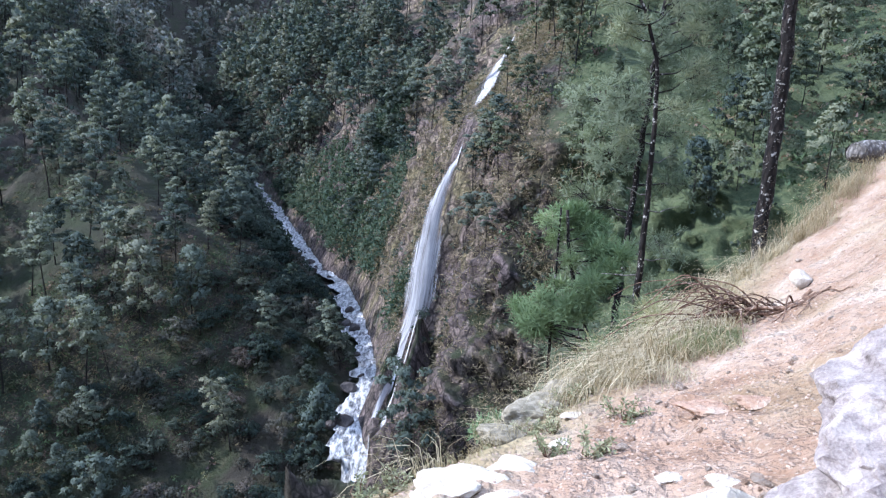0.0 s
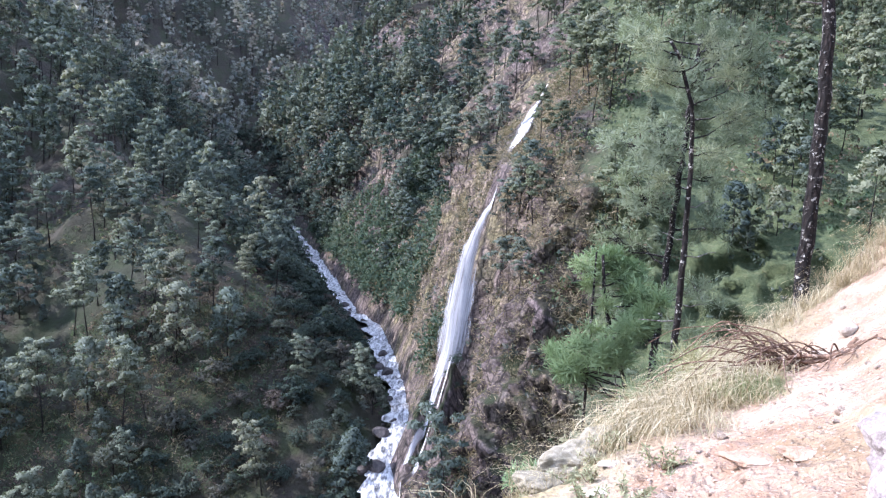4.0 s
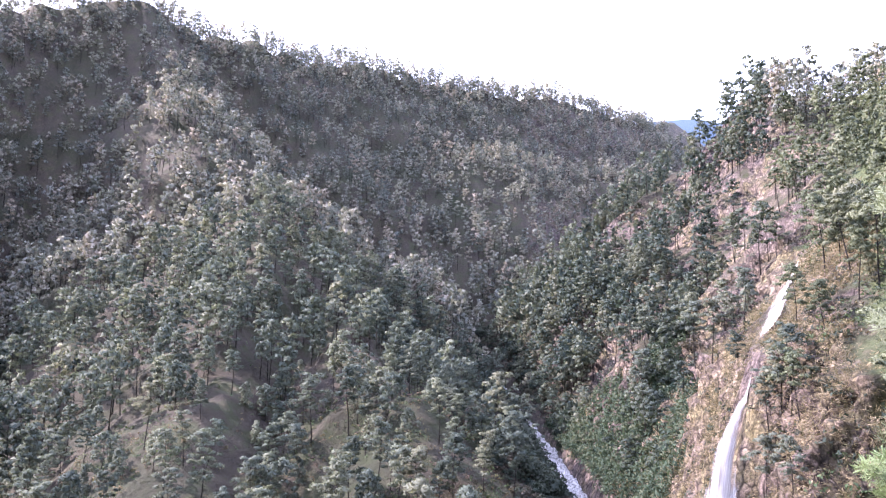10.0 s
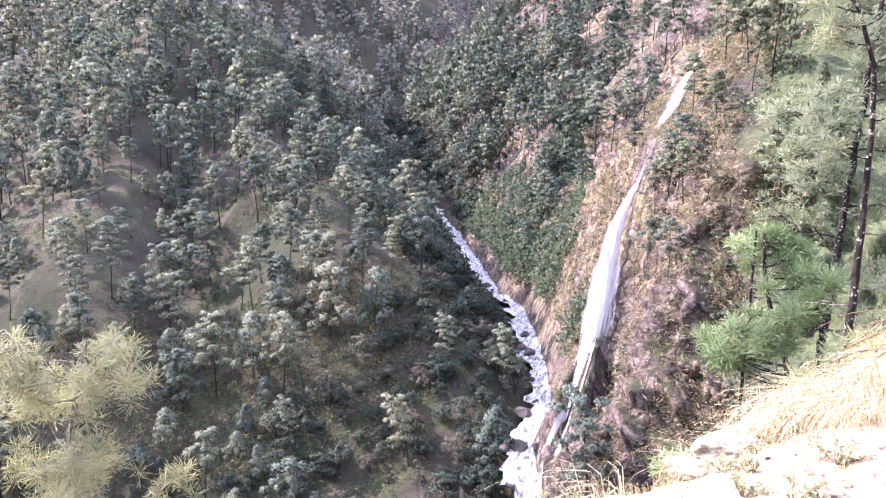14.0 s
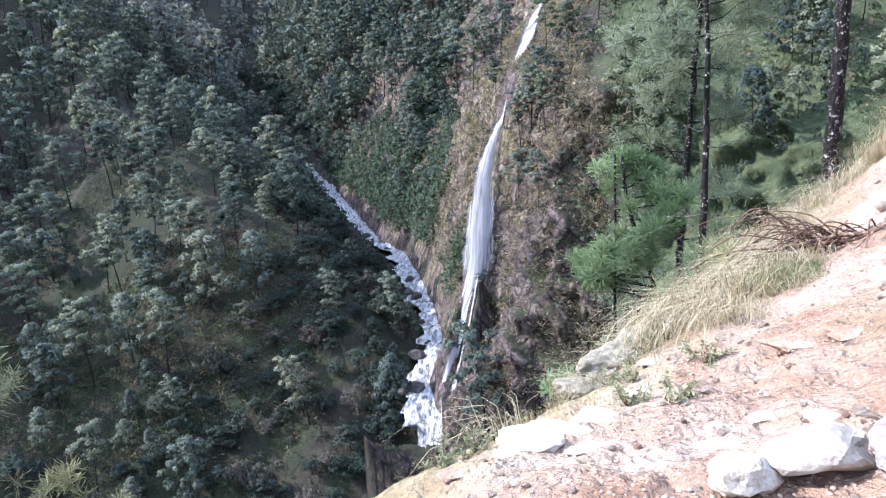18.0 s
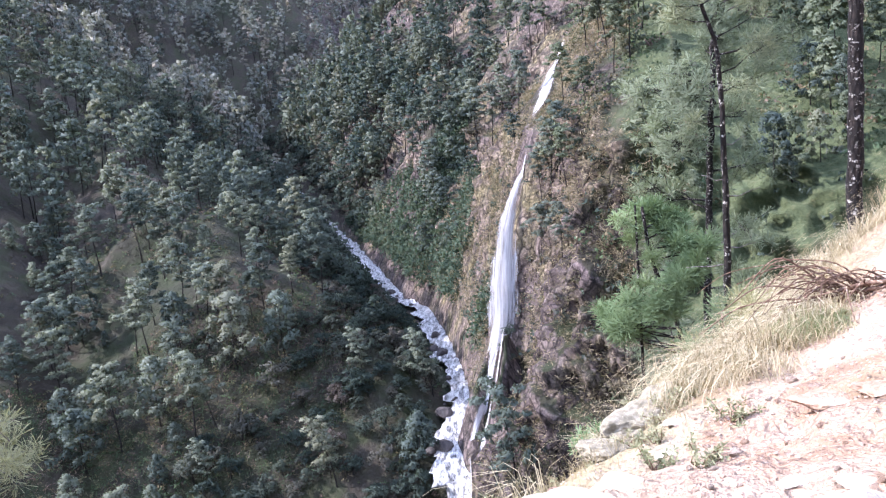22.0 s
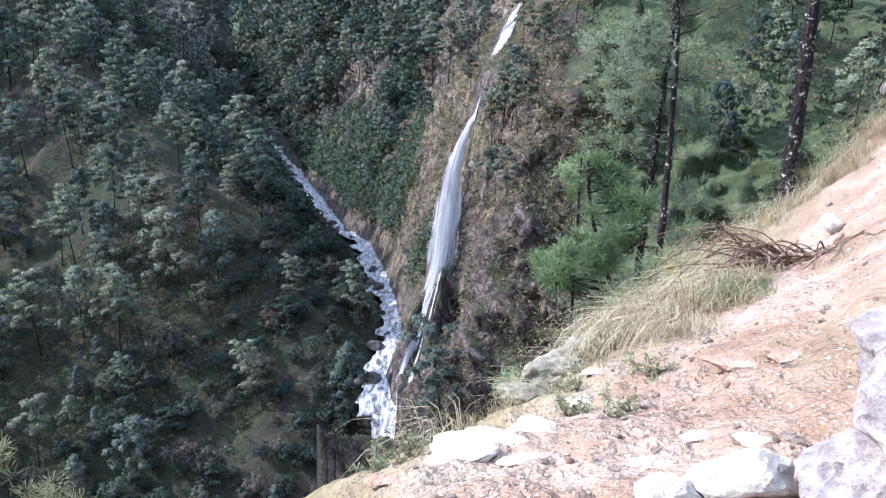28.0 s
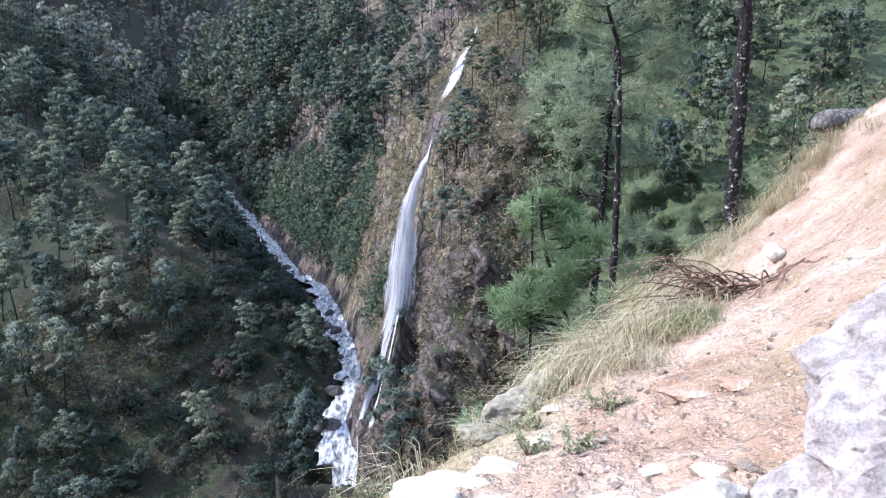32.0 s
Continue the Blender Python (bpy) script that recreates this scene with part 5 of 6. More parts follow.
tagged(new("meadow", mesh_of("meadow", np.stack([mx, my, mz], -1).reshape(-1, 3), np.stack([mi[:-1, :-1], mi[:-1, 1:], mi[1:, 1:], mi[1:, :-1]], -1).reshape(-1, 4), MEADOW, smooth=True)), "tan dry-grass clearing on the hill crest", "meadow", kind="structure")
carpet("bank_shrubs", "deep green shrubs on the foot of the crags beside the river", "shrubs", 24000, (-15.5, -3), (108, 275),
       lambda x, y, g, r: off_water(x, y, 3.0) & (along(RIVER, x, y)[1] > 0) & ~own_side(x, y) & ((along(RIVER, x, y)[0] < np.where(y > 150, 14, 4) + 8 * fractal(x, y, 0 * x, 9, 2, 96)) | (along(CLEFTS[0][0], x, y)[0] < 5)), 7, 0.62, 0.42, BANK_LEAVES, 97, 0.5, 0.9, 0.7, ball=0.85)
carpet("slope_grass", "green and dry grass on the steep slope below the rim", "grass", 5200, (6, 36), (26, 66),
       lambda x, y, g, r: own_side(x, y) | (y < 84), 5, 0.38, 0.03, TUSSOCK, 103, 0.02, 0.6, 0.4)
carpet("ravine_shrubs", "green shrubs and herbs on the steep ravine side below the path", "shrubs", 2400, (-12, 40), (26, 84),
       lambda x, y, g, r: own_side(x, y) | (y < 84) & (along(RIVER, x, y)[0] > 9), 11, 0.30, 0.10, SCRUB, 101, 0.15, 0.9, 0.45, ball=0.5)

# ---------------------------------------------------------------- trees close to the path
def limb(points, radii, sides=7):
    return tube(resample(points, max(0.12, radii[0])) if len(points) > 2 else points, np.interp(np.linspace(0, 1, len(resample(points, max(0.12, radii[0])))), np.linspace(0, 1, len(radii)), radii) if len(points) > 2 else radii, sides)


def sprays(rng, centres, per, length, width, up=0.35):
    """Long needles in open brushes round shoot tips."""
    return burst(centres, per, length, width, rng, 0.9, up)


def hero_pine(name, label, spot, axis, radius, limbs, leaf, bark=BARK, seed=1, needle=0.24, thick=0.016, per=26, dead=(), foot=None):
    """A pine close by. axis: points of its bole; limbs: (height share, bearing, length, rise, shoots, crown radius)."""
    r = np.random.default_rng(seed)
    x, y = spot
    t = thing(name, label, "pine tree", at=pose(x, y, ground_z(x, y) - 0.1 if foot is None else foot))
    axis = np.array(axis, float)
    if foot is not None:
        axis = np.concatenate([[axis[0] + (0, 0, min(0, ground_z(x, y) - 0.3 - foot - axis[0][2]))], axis])
    fine = resample(axis, 0.3)
    n = len(fine)
    if n > 4:
        fine[2:-2] = (fine[:-4] + fine[1:-3] + fine[2:-2] + fine[3:-1] + fine[4:]) / 5
    fine[1:-1, :2] += r.normal(size=(n - 2, 2)) * radius * 0.10
    taper = np.linspace(1, 0.34, n)
    taper[0] = 1.35
    part("trunk", mesh_of("trunk", *(lambda s: (s[0], triangles(s[1])))(tube(fine, radius * taper, 12)), bark, smooth=True), t)
    tips, crown = [], []
    for share, bearing, length, rise, shoots, spread in limbs:
        p = fine[min(n - 1, int(share * (n - 1)))]
        a = radians(bearing)
        out = np.array([math.sin(a), math.cos(a), 0])
        q = [p, p + out * length * 0.35 + [0, 0, rise * length * 0.2], p + out * length * 0.7 + [0, 0, rise * length * 0.55] + r.normal(size=3) * 0.06 * length, p + out * length + [0, 0, rise * length]]
        k = radius * 0.32 * (1.1 - 0.6 * share)
        wood = [tube(q, [k, k * 0.75, k * 0.5, k * 0.25], 6)]
        for j in range(shoots):
            s = r.uniform(0.35, 1.0)
            root = q[1] * (1 - s) + q[3] * s
            d = r.normal(size=3) * [1, 1, 0.7]
            tip = q[3] * 0.55 + root * 0.45 + d / np.linalg.norm(d) * spread * r.uniform(0.3, 1.0)
            wood.append(tube([root, (root + tip) / 2 + r.normal(size=3) * 0.04, tip], [k * 0.3, k * 0.22, k * 0.12], 3, False))
            tips.extend([tip, tip * 0.8 + root * 0.2])
        v, f = join(wood)
        part("limb", mesh_of("limb", v, triangles(f), bark, smooth=True), t)
    for share, bearing, length, rise in dead:
        p = fine[min(n - 1, int(share * (n - 1)))]
        a = radians(bearing)
        out = np.array([math.sin(a), math.cos(a), 0])
        q = [p, p + out * length * 0.4 + [0, 0, rise * length * 0.1 - 0.03], p + out * length * 0.75 + [0, 0, rise * length * 0.6], p + out * length + [0, 0, rise * length * 0.8]]
        v, f = tube(q, [radius * 0.2, radius * 0.15, radius * 0.1, radius * 0.05], 5)
        part("dead_limb", mesh_of("dead_limb", v, triangles(f), GREY_WOOD, smooth=True), t, "bare grey dead limb")
    if tips:
        v, f = sprays(r, tips, per, needle, thick)
        f, normals = rounded(v, f, 0.5)
        part("crown", mesh_of("crown", v, f, leaf, normals=normals), t)
    return t


def ring(r, count, low, high, length, rise, shoots, spread):
    return [(r.uniform(low, high), 137.5 * i + r.uniform(-30, 30), length * r.uniform(0.6, 1.1), rise + r.uniform(-0.15, 0.25), shoots, spread) for i in range(count)]


rr = np.random.default_rng(77)
hero_pine("bare_pine", "tall bare-boled pine with dark scaly bark on the rim", (5.38, 11.64), [(0, 0, -0.2), (0.02, 0, 4), (-0.12, 0.05, 8), (-0.3, 0.1, 12.5), (-0.3, 0.1, 17)], 0.125,
          ring(rr, 16, 0.72, 1.0, 2.6, 0.35, 12, 0.9), NEEDLES, seed=3, needle=0.3, thick=0.03, per=14,
          dead=[(0.50, -70, 0.5, 0.1), (0.53, 95, 0.45, -0.1), (0.57, -100, 0.45, 0.3), (0.36, -95, 0.6, 0.2), (0.34, -80, 0.4, 0.0)])
hero_pine("crooked_pine", "slim dark-barked pine with a bowed top and sparse crown", (3.58, 12.42), [(0, 0, -0.6), (0.03, 0, 1.2), (0.02, 0, 3.4), (-0.1, 0, 4.5), (-0.5, 0, 5.2), (-0.75, 0, 5.35)], 0.078,
          [(0.72, 60, 0.5, 0.2, 8, 0.35), (0.78, 95, 0.75, 0.5, 9, 0.4), (0.84, 80, 0.8, 0.7, 9, 0.4), (0.88, -60, 0.6, 0.3, 9, 0.35), (0.95, -90, 0.5, 0.1, 10, 0.35), (1.0, -80, 0.4, -0.2, 8, 0.3), (0.92, 130, 0.6, 0.8, 8, 0.35), (0.66, -95, 0.5, 0.3, 5, 0.25)],
          SOFT_NEEDLES, seed=5, per=24, needle=0.17, thick=0.011, foot=-2.75, dead=[(0.34, -85, 0.7, -0.05), (0.36, 90, 0.5, 0.1), (0.5, 85, 0.6, 0.2), (0.55, -75, 0.4, 0.3), (0.62, 100, 0.35, 0.4)])
hero_pine("tall_branchy_pine", "dark-boled pine with drooping soft green crown and bare grey limbs", (7.3, 28.6), [(0, 0, -1), (0.2, 0, 4), (0.45, 0, 8), (0.7, 0, 12), (0.9, 0, 15.5)], 0.24,
          ring(rr, 40, 0.30, 1.0, 2.7, 0.2, 20, 1.2), SOFT_NEEDLES, seed=8, needle=0.30, thick=0.03, per=24, foot=-9.6,
          dead=[(0.50, -90, 2.6, 0.1), (0.47, -80, 2.2, 0.2), (0.53, 95, 1.8, 0.1), (0.60, -100, 2.4, 0.25), (0.42, -85, 2.0, 0.1), (0.64, 80, 1.6, 0.4)])
hero_pine("young_green_pine", "bushy fresh green young pine below the path", (4.6, 19.0), [(0, 0, -0.6), (-0.5, 0, 1.6), (-0.9, 0, 2.6), (-1.2, 0, 3.8), (-1.3, 0, 5.0)], 0.12,
          [(0.50 + 0.5 * ((k * 0.618) % 1.0), 137.5 * k, (2.3 - 1.5 * ((k * 0.618) % 1.0)) * (0.75 + 0.45 * ((k * 0.37) % 1.0)), 0.05 + 0.3 * ((k * 0.29) % 1.0), 12, 0.42) for k in range(30)],
          BRIGHT_NEEDLES, seed=9, needle=0.30, thick=0.022, per=26, foot=-6.9, dead=[(0.28, -90, 1.0, -0.2)])
hero_pine("thin_pine", "thin dark pine stem with a pale curved dead limb", (3.15, 19.2), [(0, 0, -0.4), (0.0, 0, 2.0), (0.02, 0, 4.0), (0.02, 0, 5.4)], 0.075,
          ring(rr, 5, 0.8, 1.0, 0.7, 0.3, 8, 0.35), BRIGHT_NEEDLES, seed=10, needle=0.25, thick=0.022, per=20, foot=-7.4, dead=[(0.36, 85, 0.9, 0.55), (0.36, -90, 0.35, 0.2), (0.28, -85, 0.7, -0.1)])
for i, (x, y, h) in enumerate([(2.0, 16.5, 3.6), (1.4, 17.5, 3.0), (5.6, 20.5, 4.4), (2.6, 22.5, 4.2), (6.6, 22.0, 5.0), (0.8, 20.0, 3.2)]):
    hero_pine("young_pine", "young green pine on the steep slope below the path", (x, y), [(0, 0, -0.5), (0.05, 0, h * 0.5), (0, 0, h)], 0.06,
              ring(rr, 20, 0.15, 1.0, h * 0.26, 0.4, 10, h * 0.12), SOFT_NEEDLES if i % 2 else BRIGHT_NEEDLES, seed=40 + i, needle=0.26, thick=0.036, per=14)
hero_pine("sunlit_pine", "sunlit yellow-green pine with a crooked forked stem below the edge", (-7.87, 7.75), [(0.5, 0, -0.8), (0.45, 0, 1.6), (0.1, 0, 2.6), (-0.15, 0, 3.3), (0.15, 0, 4.2), (0.35, 0, 5.3)], 0.09,
          [(0.42 + 0.58 * ((k * 0.618) % 1.0), -90 + 180 * (k % 2) + 60 * math.sin(k * 2.3), (0.6 + 0.4 * (k % 3)) * (1.5 - 0.8 * ((k * 0.618) % 1.0)), 0.2 + 0.14 * (k % 4), 14, 0.5) for k in range(26)],
          GOLD_NEEDLES, bark=GREY_WOOD, seed=12, needle=0.19, thick=0.013, per=20, foot=-8.1)

# long-needled saplings on the rim
for i, (x, y, h) in enumerate([(2.35, 8.4, 0.75), (2.75, 9.0, 0.6), (1.95, 8.0, 0.6), (2.55, 7.9, 0.5), (3.0, 9.5, 0.5), (2.1, 8.9, 0.85)]):
    r = np.random.default_rng(60 + i)
    t = thing("pine_sapling", "long-needled green pine sapling among dry grass on the rim", "sapling", "saplings on the rim", at=pose(x, y, ground_z(x, y) - 0.03))
    v, f = tube([(0, 0, -0.05), (0.02, 0, h * 0.5), (0, 0.02, h)], [0.022, 0.018, 0.012], 6)
    part("stem", mesh_of("stem", v, triangles(f), DEAD, smooth=True), t)
    v, f = burst([(0, 0, h), (0, 0, h * 0.85), (0.02, 0, h * 0.7), (0, 0, h * 0.5)], 75, 0.27, 0.007, r, 0.9, 0.45, 0.1)
    part("needles", mesh_of("needles", v, f, TUSSOCK if i % 2 else BRIGHT_NEEDLES), t)

# ---------------------------------------------------------------- grass
def blades(rng, n, spread, height, width, droop=0.35, lean=(0, 0)):
    """A tuft of bent blades, three pieces each."""
    root = rng.normal(size=(n, 2)) * spread * 0.35
    a = rng.uniform(0, 2 * math.pi, n)
    out = np.stack([np.cos(a), np.sin(a)], -1) * rng.uniform(0.2, 1.0, (n, 1)) + np.array(lean)
    h = height * rng.uniform(0.5, 1.1, n)
    verts = []
    for s, w in ((0, 1.0), (0.4, 0.85), (0.75, 0.55), (1.0, 0.05)):
        p = np.empty((n, 3))
        p[:, :2] = root + out * (s ** 1.6 * h * 0.75)[:, None]
        p[:, 2] = h * (s - droop * s ** 2.4)
        across = np.stack([-np.sin(a), np.cos(a), np.zeros(n)], -1) * width * 0.5 * w
        verts += [p - across, p + across]
    v = np.stack(verts, 1).reshape(-1, 3)
    k = np.arange(n)[:, None] * 8
    f = np.concatenate([k + np.array([[0, 1, 3, 2]]), k + np.array([[2, 3, 5, 4]]), k + np.array([[4, 5, 7, 6]])])
    return v, f


rng = np.random.default_rng(15)
tuft_meshes = [mesh_of("blades", *blades(np.random.default_rng(500 + i), 46, 0.30, 0.72, 0.0062, 0.95, (-0.3, -0.35)), STRAW) for i in range(4)]
for i in range(430):
    s = rng.uniform(0, 1) if i < 130 else rng.uniform(0.6, 1)
    if i < 130 or i >= 330:
        # along the rim, from the near corner up to the log
        x, y = np.interp(s, (0, 0.12, 0.3, 0.5, 0.7, 0.86, 1), (-0.9, -0.1, 0.8, 2.0, 3.2, 4.95, 6.2)), np.interp(s, (0, 0.12, 0.3, 0.5, 0.7, 0.86, 1), (3.2, 4.1, 5.9, 7.6, 9.2, 10.7, 10.3))
        x, y = x + rng.normal() * 0.28, y + rng.normal() * 0.4
    else:
        q, w = rng.uniform(0.12, 0.85), rng.normal() * 0.36
        x, y = 1.1 + q * 2.5 + w, 5.4 + q * 3.6 - w * 0.6
    if x < -0.1 * y or x / y < 0.2 and i % 7:
        continue
    ob = new("grass_tuft", tuft_meshes[i % 4])
    ob.matrix_basis = pose(x, y, ground_z(x, y) - 0.02, 0, 0, rng.uniform(-50, 50)) @ Matrix.Scale(rng.uniform(0.55, 1.35), 4)
    tagged(ob, "dry straw-coloured grass tuft on the rim", "grass", "grass tufts on the rim")
for x, y, h in [(2.62, 6.35, 0.62), (2.42, 6.55, 0.5), (2.8, 6.7, 0.55)]:
    ob = new("tussock", mesh_of("tussock", *blades(np.random.default_rng(int(h * 1000)), 520, 0.30, h, 0.005, 0.85, (0.3, -0.55)), TUSSOCK))
    ob.matrix_basis = pose(x, y, ground_z(x, y) - 0.03)
    tagged(ob, "large drooping grey-green grass tussock", "grass", "tussocks by the brushwood")
fv, ff = [], []
count = 0
for i in range(2300):
    s = rng.uniform(0.2, 1)
    x, y = np.interp(s, (0, 0.15, 0.35, 0.6, 0.8, 1), (-1.2, 0.0, 0.9, 2.4, 4.6, 6.9)) + rng.normal() * 0.3, np.interp(s, (0, 0.15, 0.35, 0.6, 0.8, 1), (3.3, 4.3, 6.3, 8.3, 11.0, 10.8)) + rng.normal() * 0.5
    if x / y < 0.2 and i % 4:
        continue
    v, f = blades(rng, 5, 0.06, rng.uniform(0.12, 0.3), 0.0035, 0.55, (-0.2, -0.1))
    fv.append(v + (x, y, 0))
    ff.append(f + count)
    count += len(v)
fv = np.concatenate(fv)
gz_all = land(fv[:, 0], fv[:, 1]) + np.exp(-(np.hypot(fv[:, 0], fv[:, 1]) / 17) ** 4) * 0.07 * fractal(fv[:, 0], fv[:, 1], 0 * fv[:, 0], 1.1, 5, 31)
fv[:, 2] += gz_all
tagged(new("dry_grass", mesh_of("dry_grass", fv, np.concatenate(ff), STRAW)), "thin dry grass along the rim of the path", "grass", kind="stuff")

# ---------------------------------------------------------------- stones, boulder, brushwood, log
def stone(name, label, x, y, size, seed, mat, sink=0.3, turn=0.0, cuts=3, rough=0.3, group="", category="rock", tilt=0.0):
    v, f = lump(seed, *size, cuts, rough)
    ob = new(name, mesh_of(name, v, f, mat, smooth=False))
    ob.matrix_basis = pose(x, y, ground_z(x, y) + size[2] * (1 - sink) * 0.8, tilt, 0, turn)
    return tagged(ob, label, category, group)


stone("boulder", "large pale purple-grey boulder with rough lit faces beside the path", 2.50, 2.72, (1.22, 0.98, 0.68), 11, BOULDER, 0.80, 42, 6, 0.26, category="boulder")
stone("rock_shelf", "low rough purple-grey rock at the foot of the boulder", 1.66, 2.52, (0.42, 0.26, 0.2), 13, BOULDER, 0.7, 40, 5, 0.28)
stone("white_block", "bleached white rock block on the path", 1.18, 2.62, (0.22, 0.15, 0.11), 21, PALE, 0.2, 15, 3, 0.3, "pale blocks on the path")
stone("white_block", "bleached white rock block on the path", 0.86, 2.52, (0.15, 0.13, 0.09), 22, PALE, 0.2, 40, 3, 0.3, "pale blocks on the path")
stone("white_block", "flat pale slab on the path", 1.0, 2.28, (0.16, 0.07, 0.035), 23, PALE, 0.2, 5, 3, 0.28, "pale blocks on the path")
stone("white_lump", "chalk-white lump of rock beside the brushwood", 4.28, 8.05, (0.14, 0.12, 0.15), 24, PALE, 0.1, 0, 3, 0.1)
stone("white_lump", "small chalk-white rock under the brushwood", 3.35, 8.35, (0.13, 0.1, 0.08), 25, PALE, 0.1, 30, 3, 0.1)
for i, (x, y, s) in enumerate([(0.12, 3.62, 0.33), (0.5, 3.85, 0.24), (0.0, 3.36, 0.24), (0.62, 3.5, 0.12), (0.35, 3.3, 0.14), (1.25, 3.35, 0.12), (0.95, 3.2, 0.1), (1.45, 3.1, 0.13), (-0.35, 3.2, 0.12), (0.9, 4.6, 0.12), (1.1, 5.2, 0.13), (0.85, 5.6, 0.14), (1.25, 6.2, 0.15), (1.0, 6.6, 0.13), (1.4, 6.9, 0.12), (1.7, 7.3, 0.12)]):
    stone("slab", "pale weathered slab set in the rim of the path", x, y, (s * 0.95, s * 0.5, s * 0.17), 120 + i, PALE if i % 5 != 3 else LEDGE, 0.75, rng.uniform(-30, 40), 3, 0.34, "slabs on the rim")
stone("rim_outcrop", "pale weathered rock outcrop with herbs on the rim", 0.86, 5.75, (0.50, 0.36, 0.20), 51, OUTCROP, 0.85, 35, 5, 0.34, category="rock")
stone("rim_outcrop", "low pale rock ledge with herbs on the rim", 0.58, 5.25, (0.36, 0.26, 0.12), 52, OUTCROP, 0.85, 10, 5, 0.34, category="rock")
stone("rim_outcrop", "broken pale rock among grass on the rim", 1.25, 6.2, (0.36, 0.26, 0.15), 53, OUTCROP, 0.85, 60, 5, 0.34, category="rock")
stone("earth_ledge", "overhanging crust of hard reddish earth", 1.86, 4.42, (0.27, 0.16, 0.07), 41, LEDGE, 0.75, -25, 4, 0.34, category="ledge")
stone("earth_ledge", "overhanging crust of hard reddish earth", 2.12, 4.28, (0.17, 0.1, 0.05), 42, LEDGE, 0.8, 10, 4, 0.34, category="ledge")
grit_shapes = [lump(760 + i, 1, 0.8, 0.6, 1, 0.2) for i in range(6)]
pebbles = [mesh_of("stone", *lump(700 + i, 1, 0.8, 0.55, 2, 0.18), (CHIPS, LEDGE, CHIPS)[i % 3]) for i in range(9)]
for i in range(330):
    d, a = 1.6 + 9.5 * rng.uniform(0, 1) ** 1.3, radians(rng.uniform(-4, 40))
    x, y = d * math.sin(a), d * math.cos(a)
    if y - 1.35 * x > 4.6 or y - 1.35 * x < -6:
        continue
    s = rng.uniform(0.012, 0.036) * (1.7 if rng.uniform() < 0.12 else 1)
    ob = new("stone", pebbles[i % 9])
    ob.matrix_basis = pose(x, y, ground_z(x, y) + s * 0.25, rng.uniform(-20, 20), rng.uniform(-20, 20), rng.uniform(0, 360)) @ Matrix.Scale(s, 4)
    tagged(ob, "loose angular stone on the reddish path", "stone", "loose stones on the path")

gravel, tris, count = [], [], 0
for i in range(4200):
    d, a = 1.2 + 10 * rng.uniform(0, 1) ** 1.2, radians(rng.uniform(-6, 44))
    x, y = d * math.sin(a), d * math.cos(a)
    if y - 1.35 * x > 4.7:
        continue
    v, f = grit_shapes[i % 6]
    s = rng.uniform(0.004, 0.013) * (1 + d / 9)
    c, q = math.cos(i), math.sin(i)
    gravel.append(v @ np.array([[c, -q, 0], [q, c, 0], [0, 0, 1]]).T * s + (x, y, ground_z(x, y) + s * 0.2))
    tris.append(f + count)
    count += len(v)
tagged(new("gravel", mesh_of("gravel", np.concatenate(gravel), np.concatenate(tris), GRIT)), "loose gravel and chips on the reddish earth", "gravel", kind="stuff")

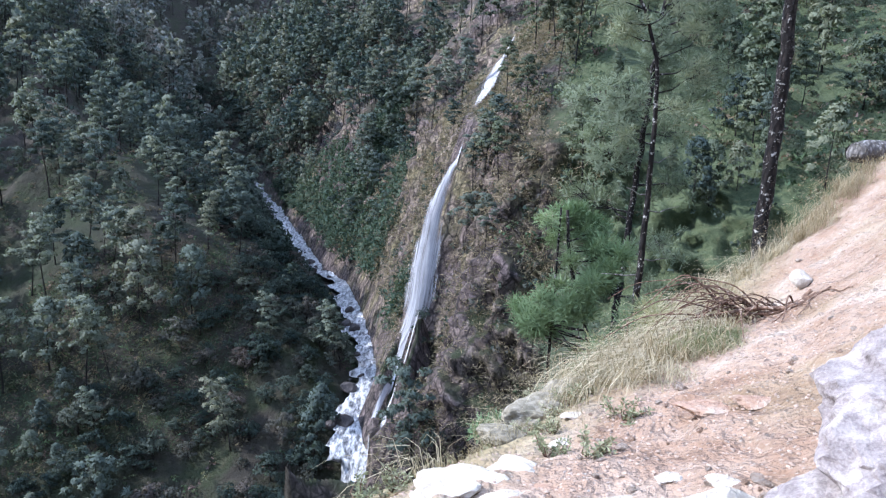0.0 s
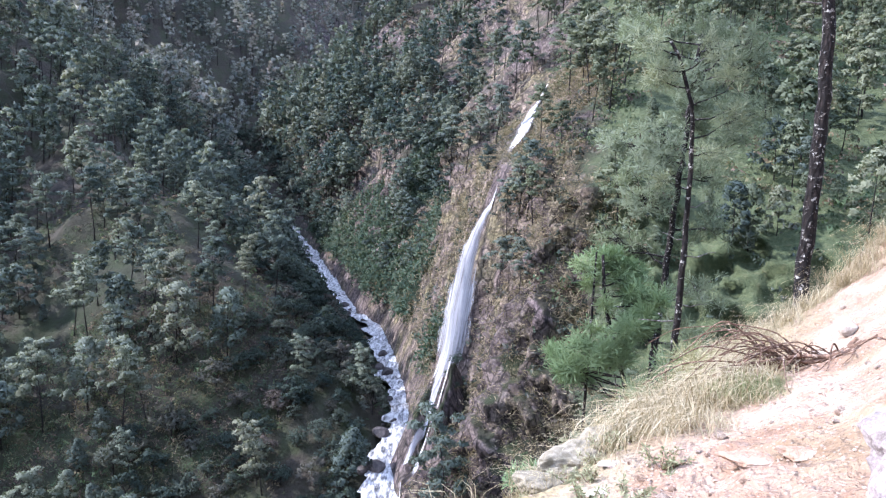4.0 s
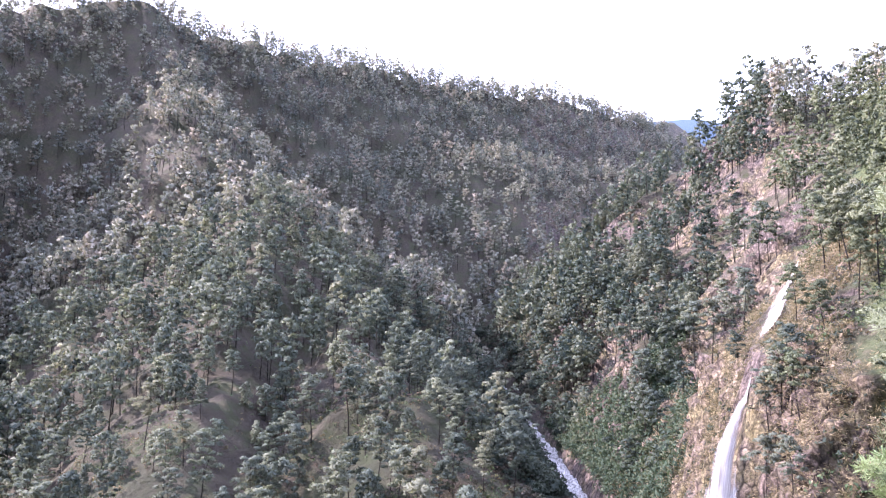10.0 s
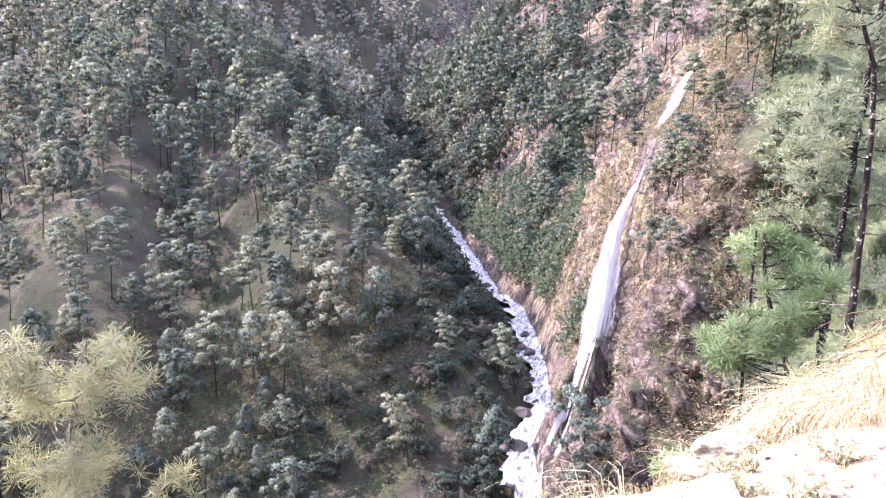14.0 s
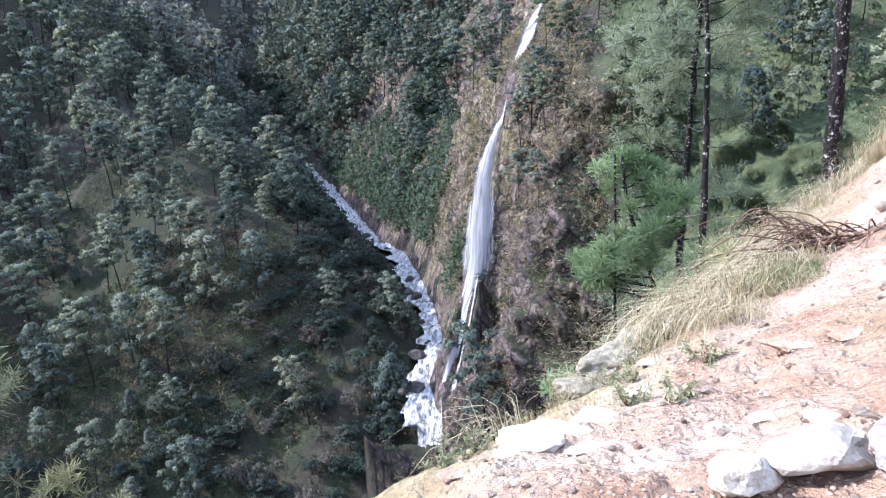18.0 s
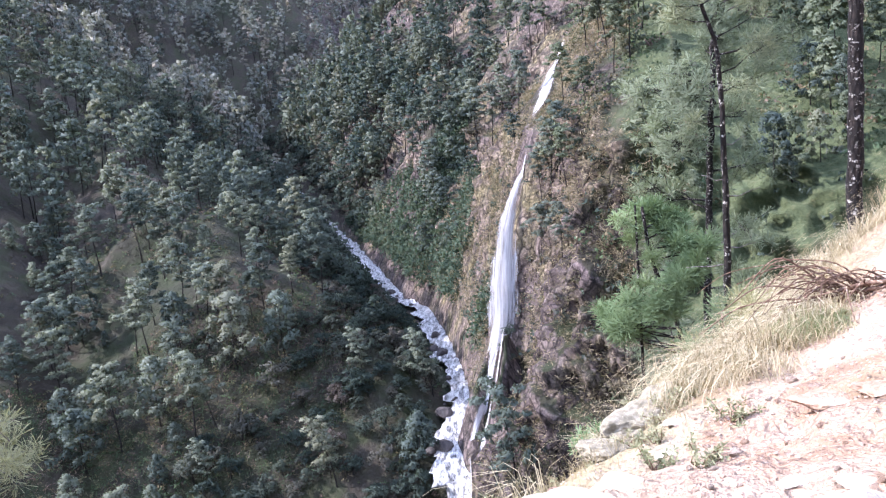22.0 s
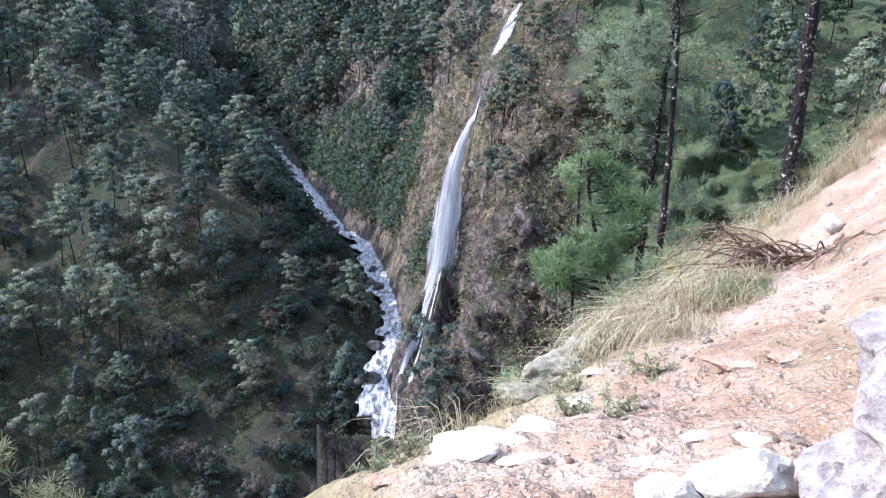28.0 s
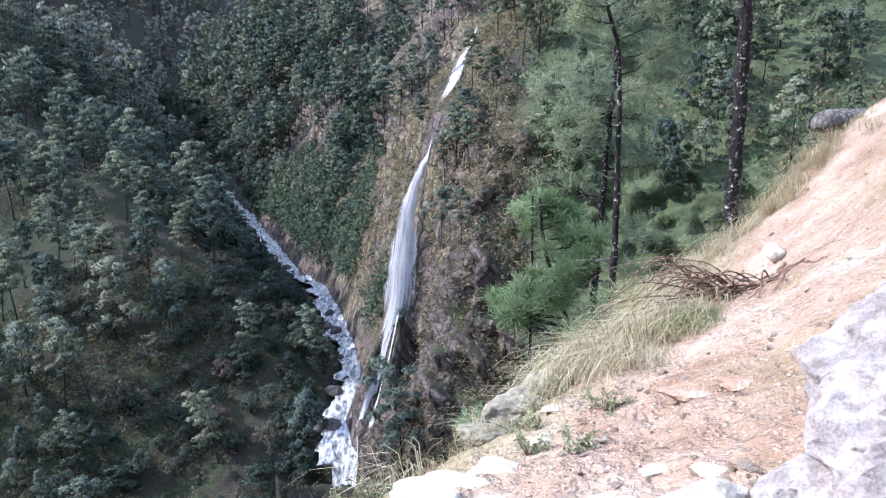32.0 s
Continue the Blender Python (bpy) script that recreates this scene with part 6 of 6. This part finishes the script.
brush = thing("brushwood", "heap of dead reddish-brown pine branches on dry grass", "branches", at=pose(3.15, 7.35, ground_z(3.15, 7.35)))
r = np.random.default_rng(88)
for i in range(78):
    if i < 5:
        # thick reddish limbs across the heap
        root, d, length, arch = np.array([0.95 - 0.1 * i, 0.1 - 0.12 * i, 0.22 + 0.03 * i]), np.array([-1.0, -0.25 + 0.12 * i, -0.12]), r.uniform(0.9, 1.6), 0.03
        k = r.uniform(0.02, 0.032)
    else:
        # thin limbs that fan out downhill and arch over
        a = radians(r.normal(-95, 24) if i % 5 else r.uniform(-175, -110))
        root, d = np.array([r.uniform(-0.1, 0.9), r.normal(0, 0.2), r.uniform(0.05, 0.25)]), np.array([math.sin(a), math.cos(a), r.normal(0.02, 0.1)])
        length = r.uniform(0.6, 1.35) if i < 48 else r.uniform(0.25, 0.6)
        arch = r.uniform(0.1, 0.3) * length
        k = r.uniform(0.007, 0.014) if i < 48 else 0.005
    q = [root, root + d * length * 0.3 + [0, 0, arch] + r.normal(size=3) * 0.04, root + d * length * 0.65 + [0, 0, arch * 0.9] + r.normal(size=3) * 0.08, root + d * length + [0, 0, -0.1 * length]]
    line = resample(q, 0.1)
    for _ in range(2):
        line[1:-1] = (line[:-2] + 2 * line[1:-1] + line[2:]) / 4
    for p in line:
        p[2] = max(p[2], 0.02 + ground_z(3.15 + p[0], 7.35 + p[1]) - ground_z(3.15, 7.35))
    v, f = tube(line, np.linspace(k, k * 0.4, len(line)), 6)
    part("branch", mesh_of("branch", v, triangles(f), DEAD, smooth=True), brush)

log = thing("log", "weathered grey log end lying on the slope crest", "log", at=pose(6.72, 11.0, ground_z(6.72, 11.0) + 0.17, 0, 0, 25))
v, f = tube([(-0.5, 0, 0), (-0.2, 0.02, 0.03), (0.3, 0, 0.02), (1.2, 0.03, 0.05)], [0.15, 0.19, 0.2, 0.19], 14)
part("stem", mesh_of("stem", v, triangles(f), GREY_WOOD, smooth=True), log)
v, f = lump(64, 0.1, 0.17, 0.17, 2, 0.2)
part("broken_end", mesh_of("broken_end", v + (-0.48, 0, 0), f, GREY_WOOD), log)

# leafy plants on the rim
for i, (x, y, s) in enumerate([(-0.45, 3.6, 0.2), (-0.25, 3.75, 0.18), (0.95, 3.95, 0.22), (0.75, 4.3, 0.2), (1.35, 4.7, 0.24), (1.0, 5.45, 0.2), (1.15, 5.75, 0.24), (0.62, 5.6, 0.2), (0.45, 5.2, 0.18), (0.75, 5.2, 0.22), (1.35, 5.9, 0.2), (1.5, 6.3, 0.3), (1.0, 6.2, 0.26), (0.9, 5.0, 0.16), (6.0, 15.2, 0.8), (6.5, 15.0, 0.7), (0.2, 6.9, 0.4)]):
    r = np.random.default_rng(800 + i)
    t = thing("rim_plant", "small grey-green leafy plant on the rim", "plant", "plants on the rim", at=pose(x, y, ground_z(x, y) - 0.02))
    tips = []
    for j in range(9):
        d = r.normal(size=3) * [1, 1, 0.3] + [0, 0, 1.0]
        tip = d / np.linalg.norm(d) * s * r.uniform(0.5, 1.0)
        v, f = tube([(0, 0, 0), tip * 0.5 + r.normal(size=3) * 0.02, tip], [0.006, 0.004, 0.002], 4, False)
        part("stem", mesh_of("stem", v, triangles(f), DEAD), t)
        tips.extend([tip, tip * 0.75, tip * 0.5])
    v, f = burst(tips, 12, s * 0.16, s * 0.06, r, 0.9, 0.2)
    part("foliage", mesh_of("foliage", v, f, HERB), t)
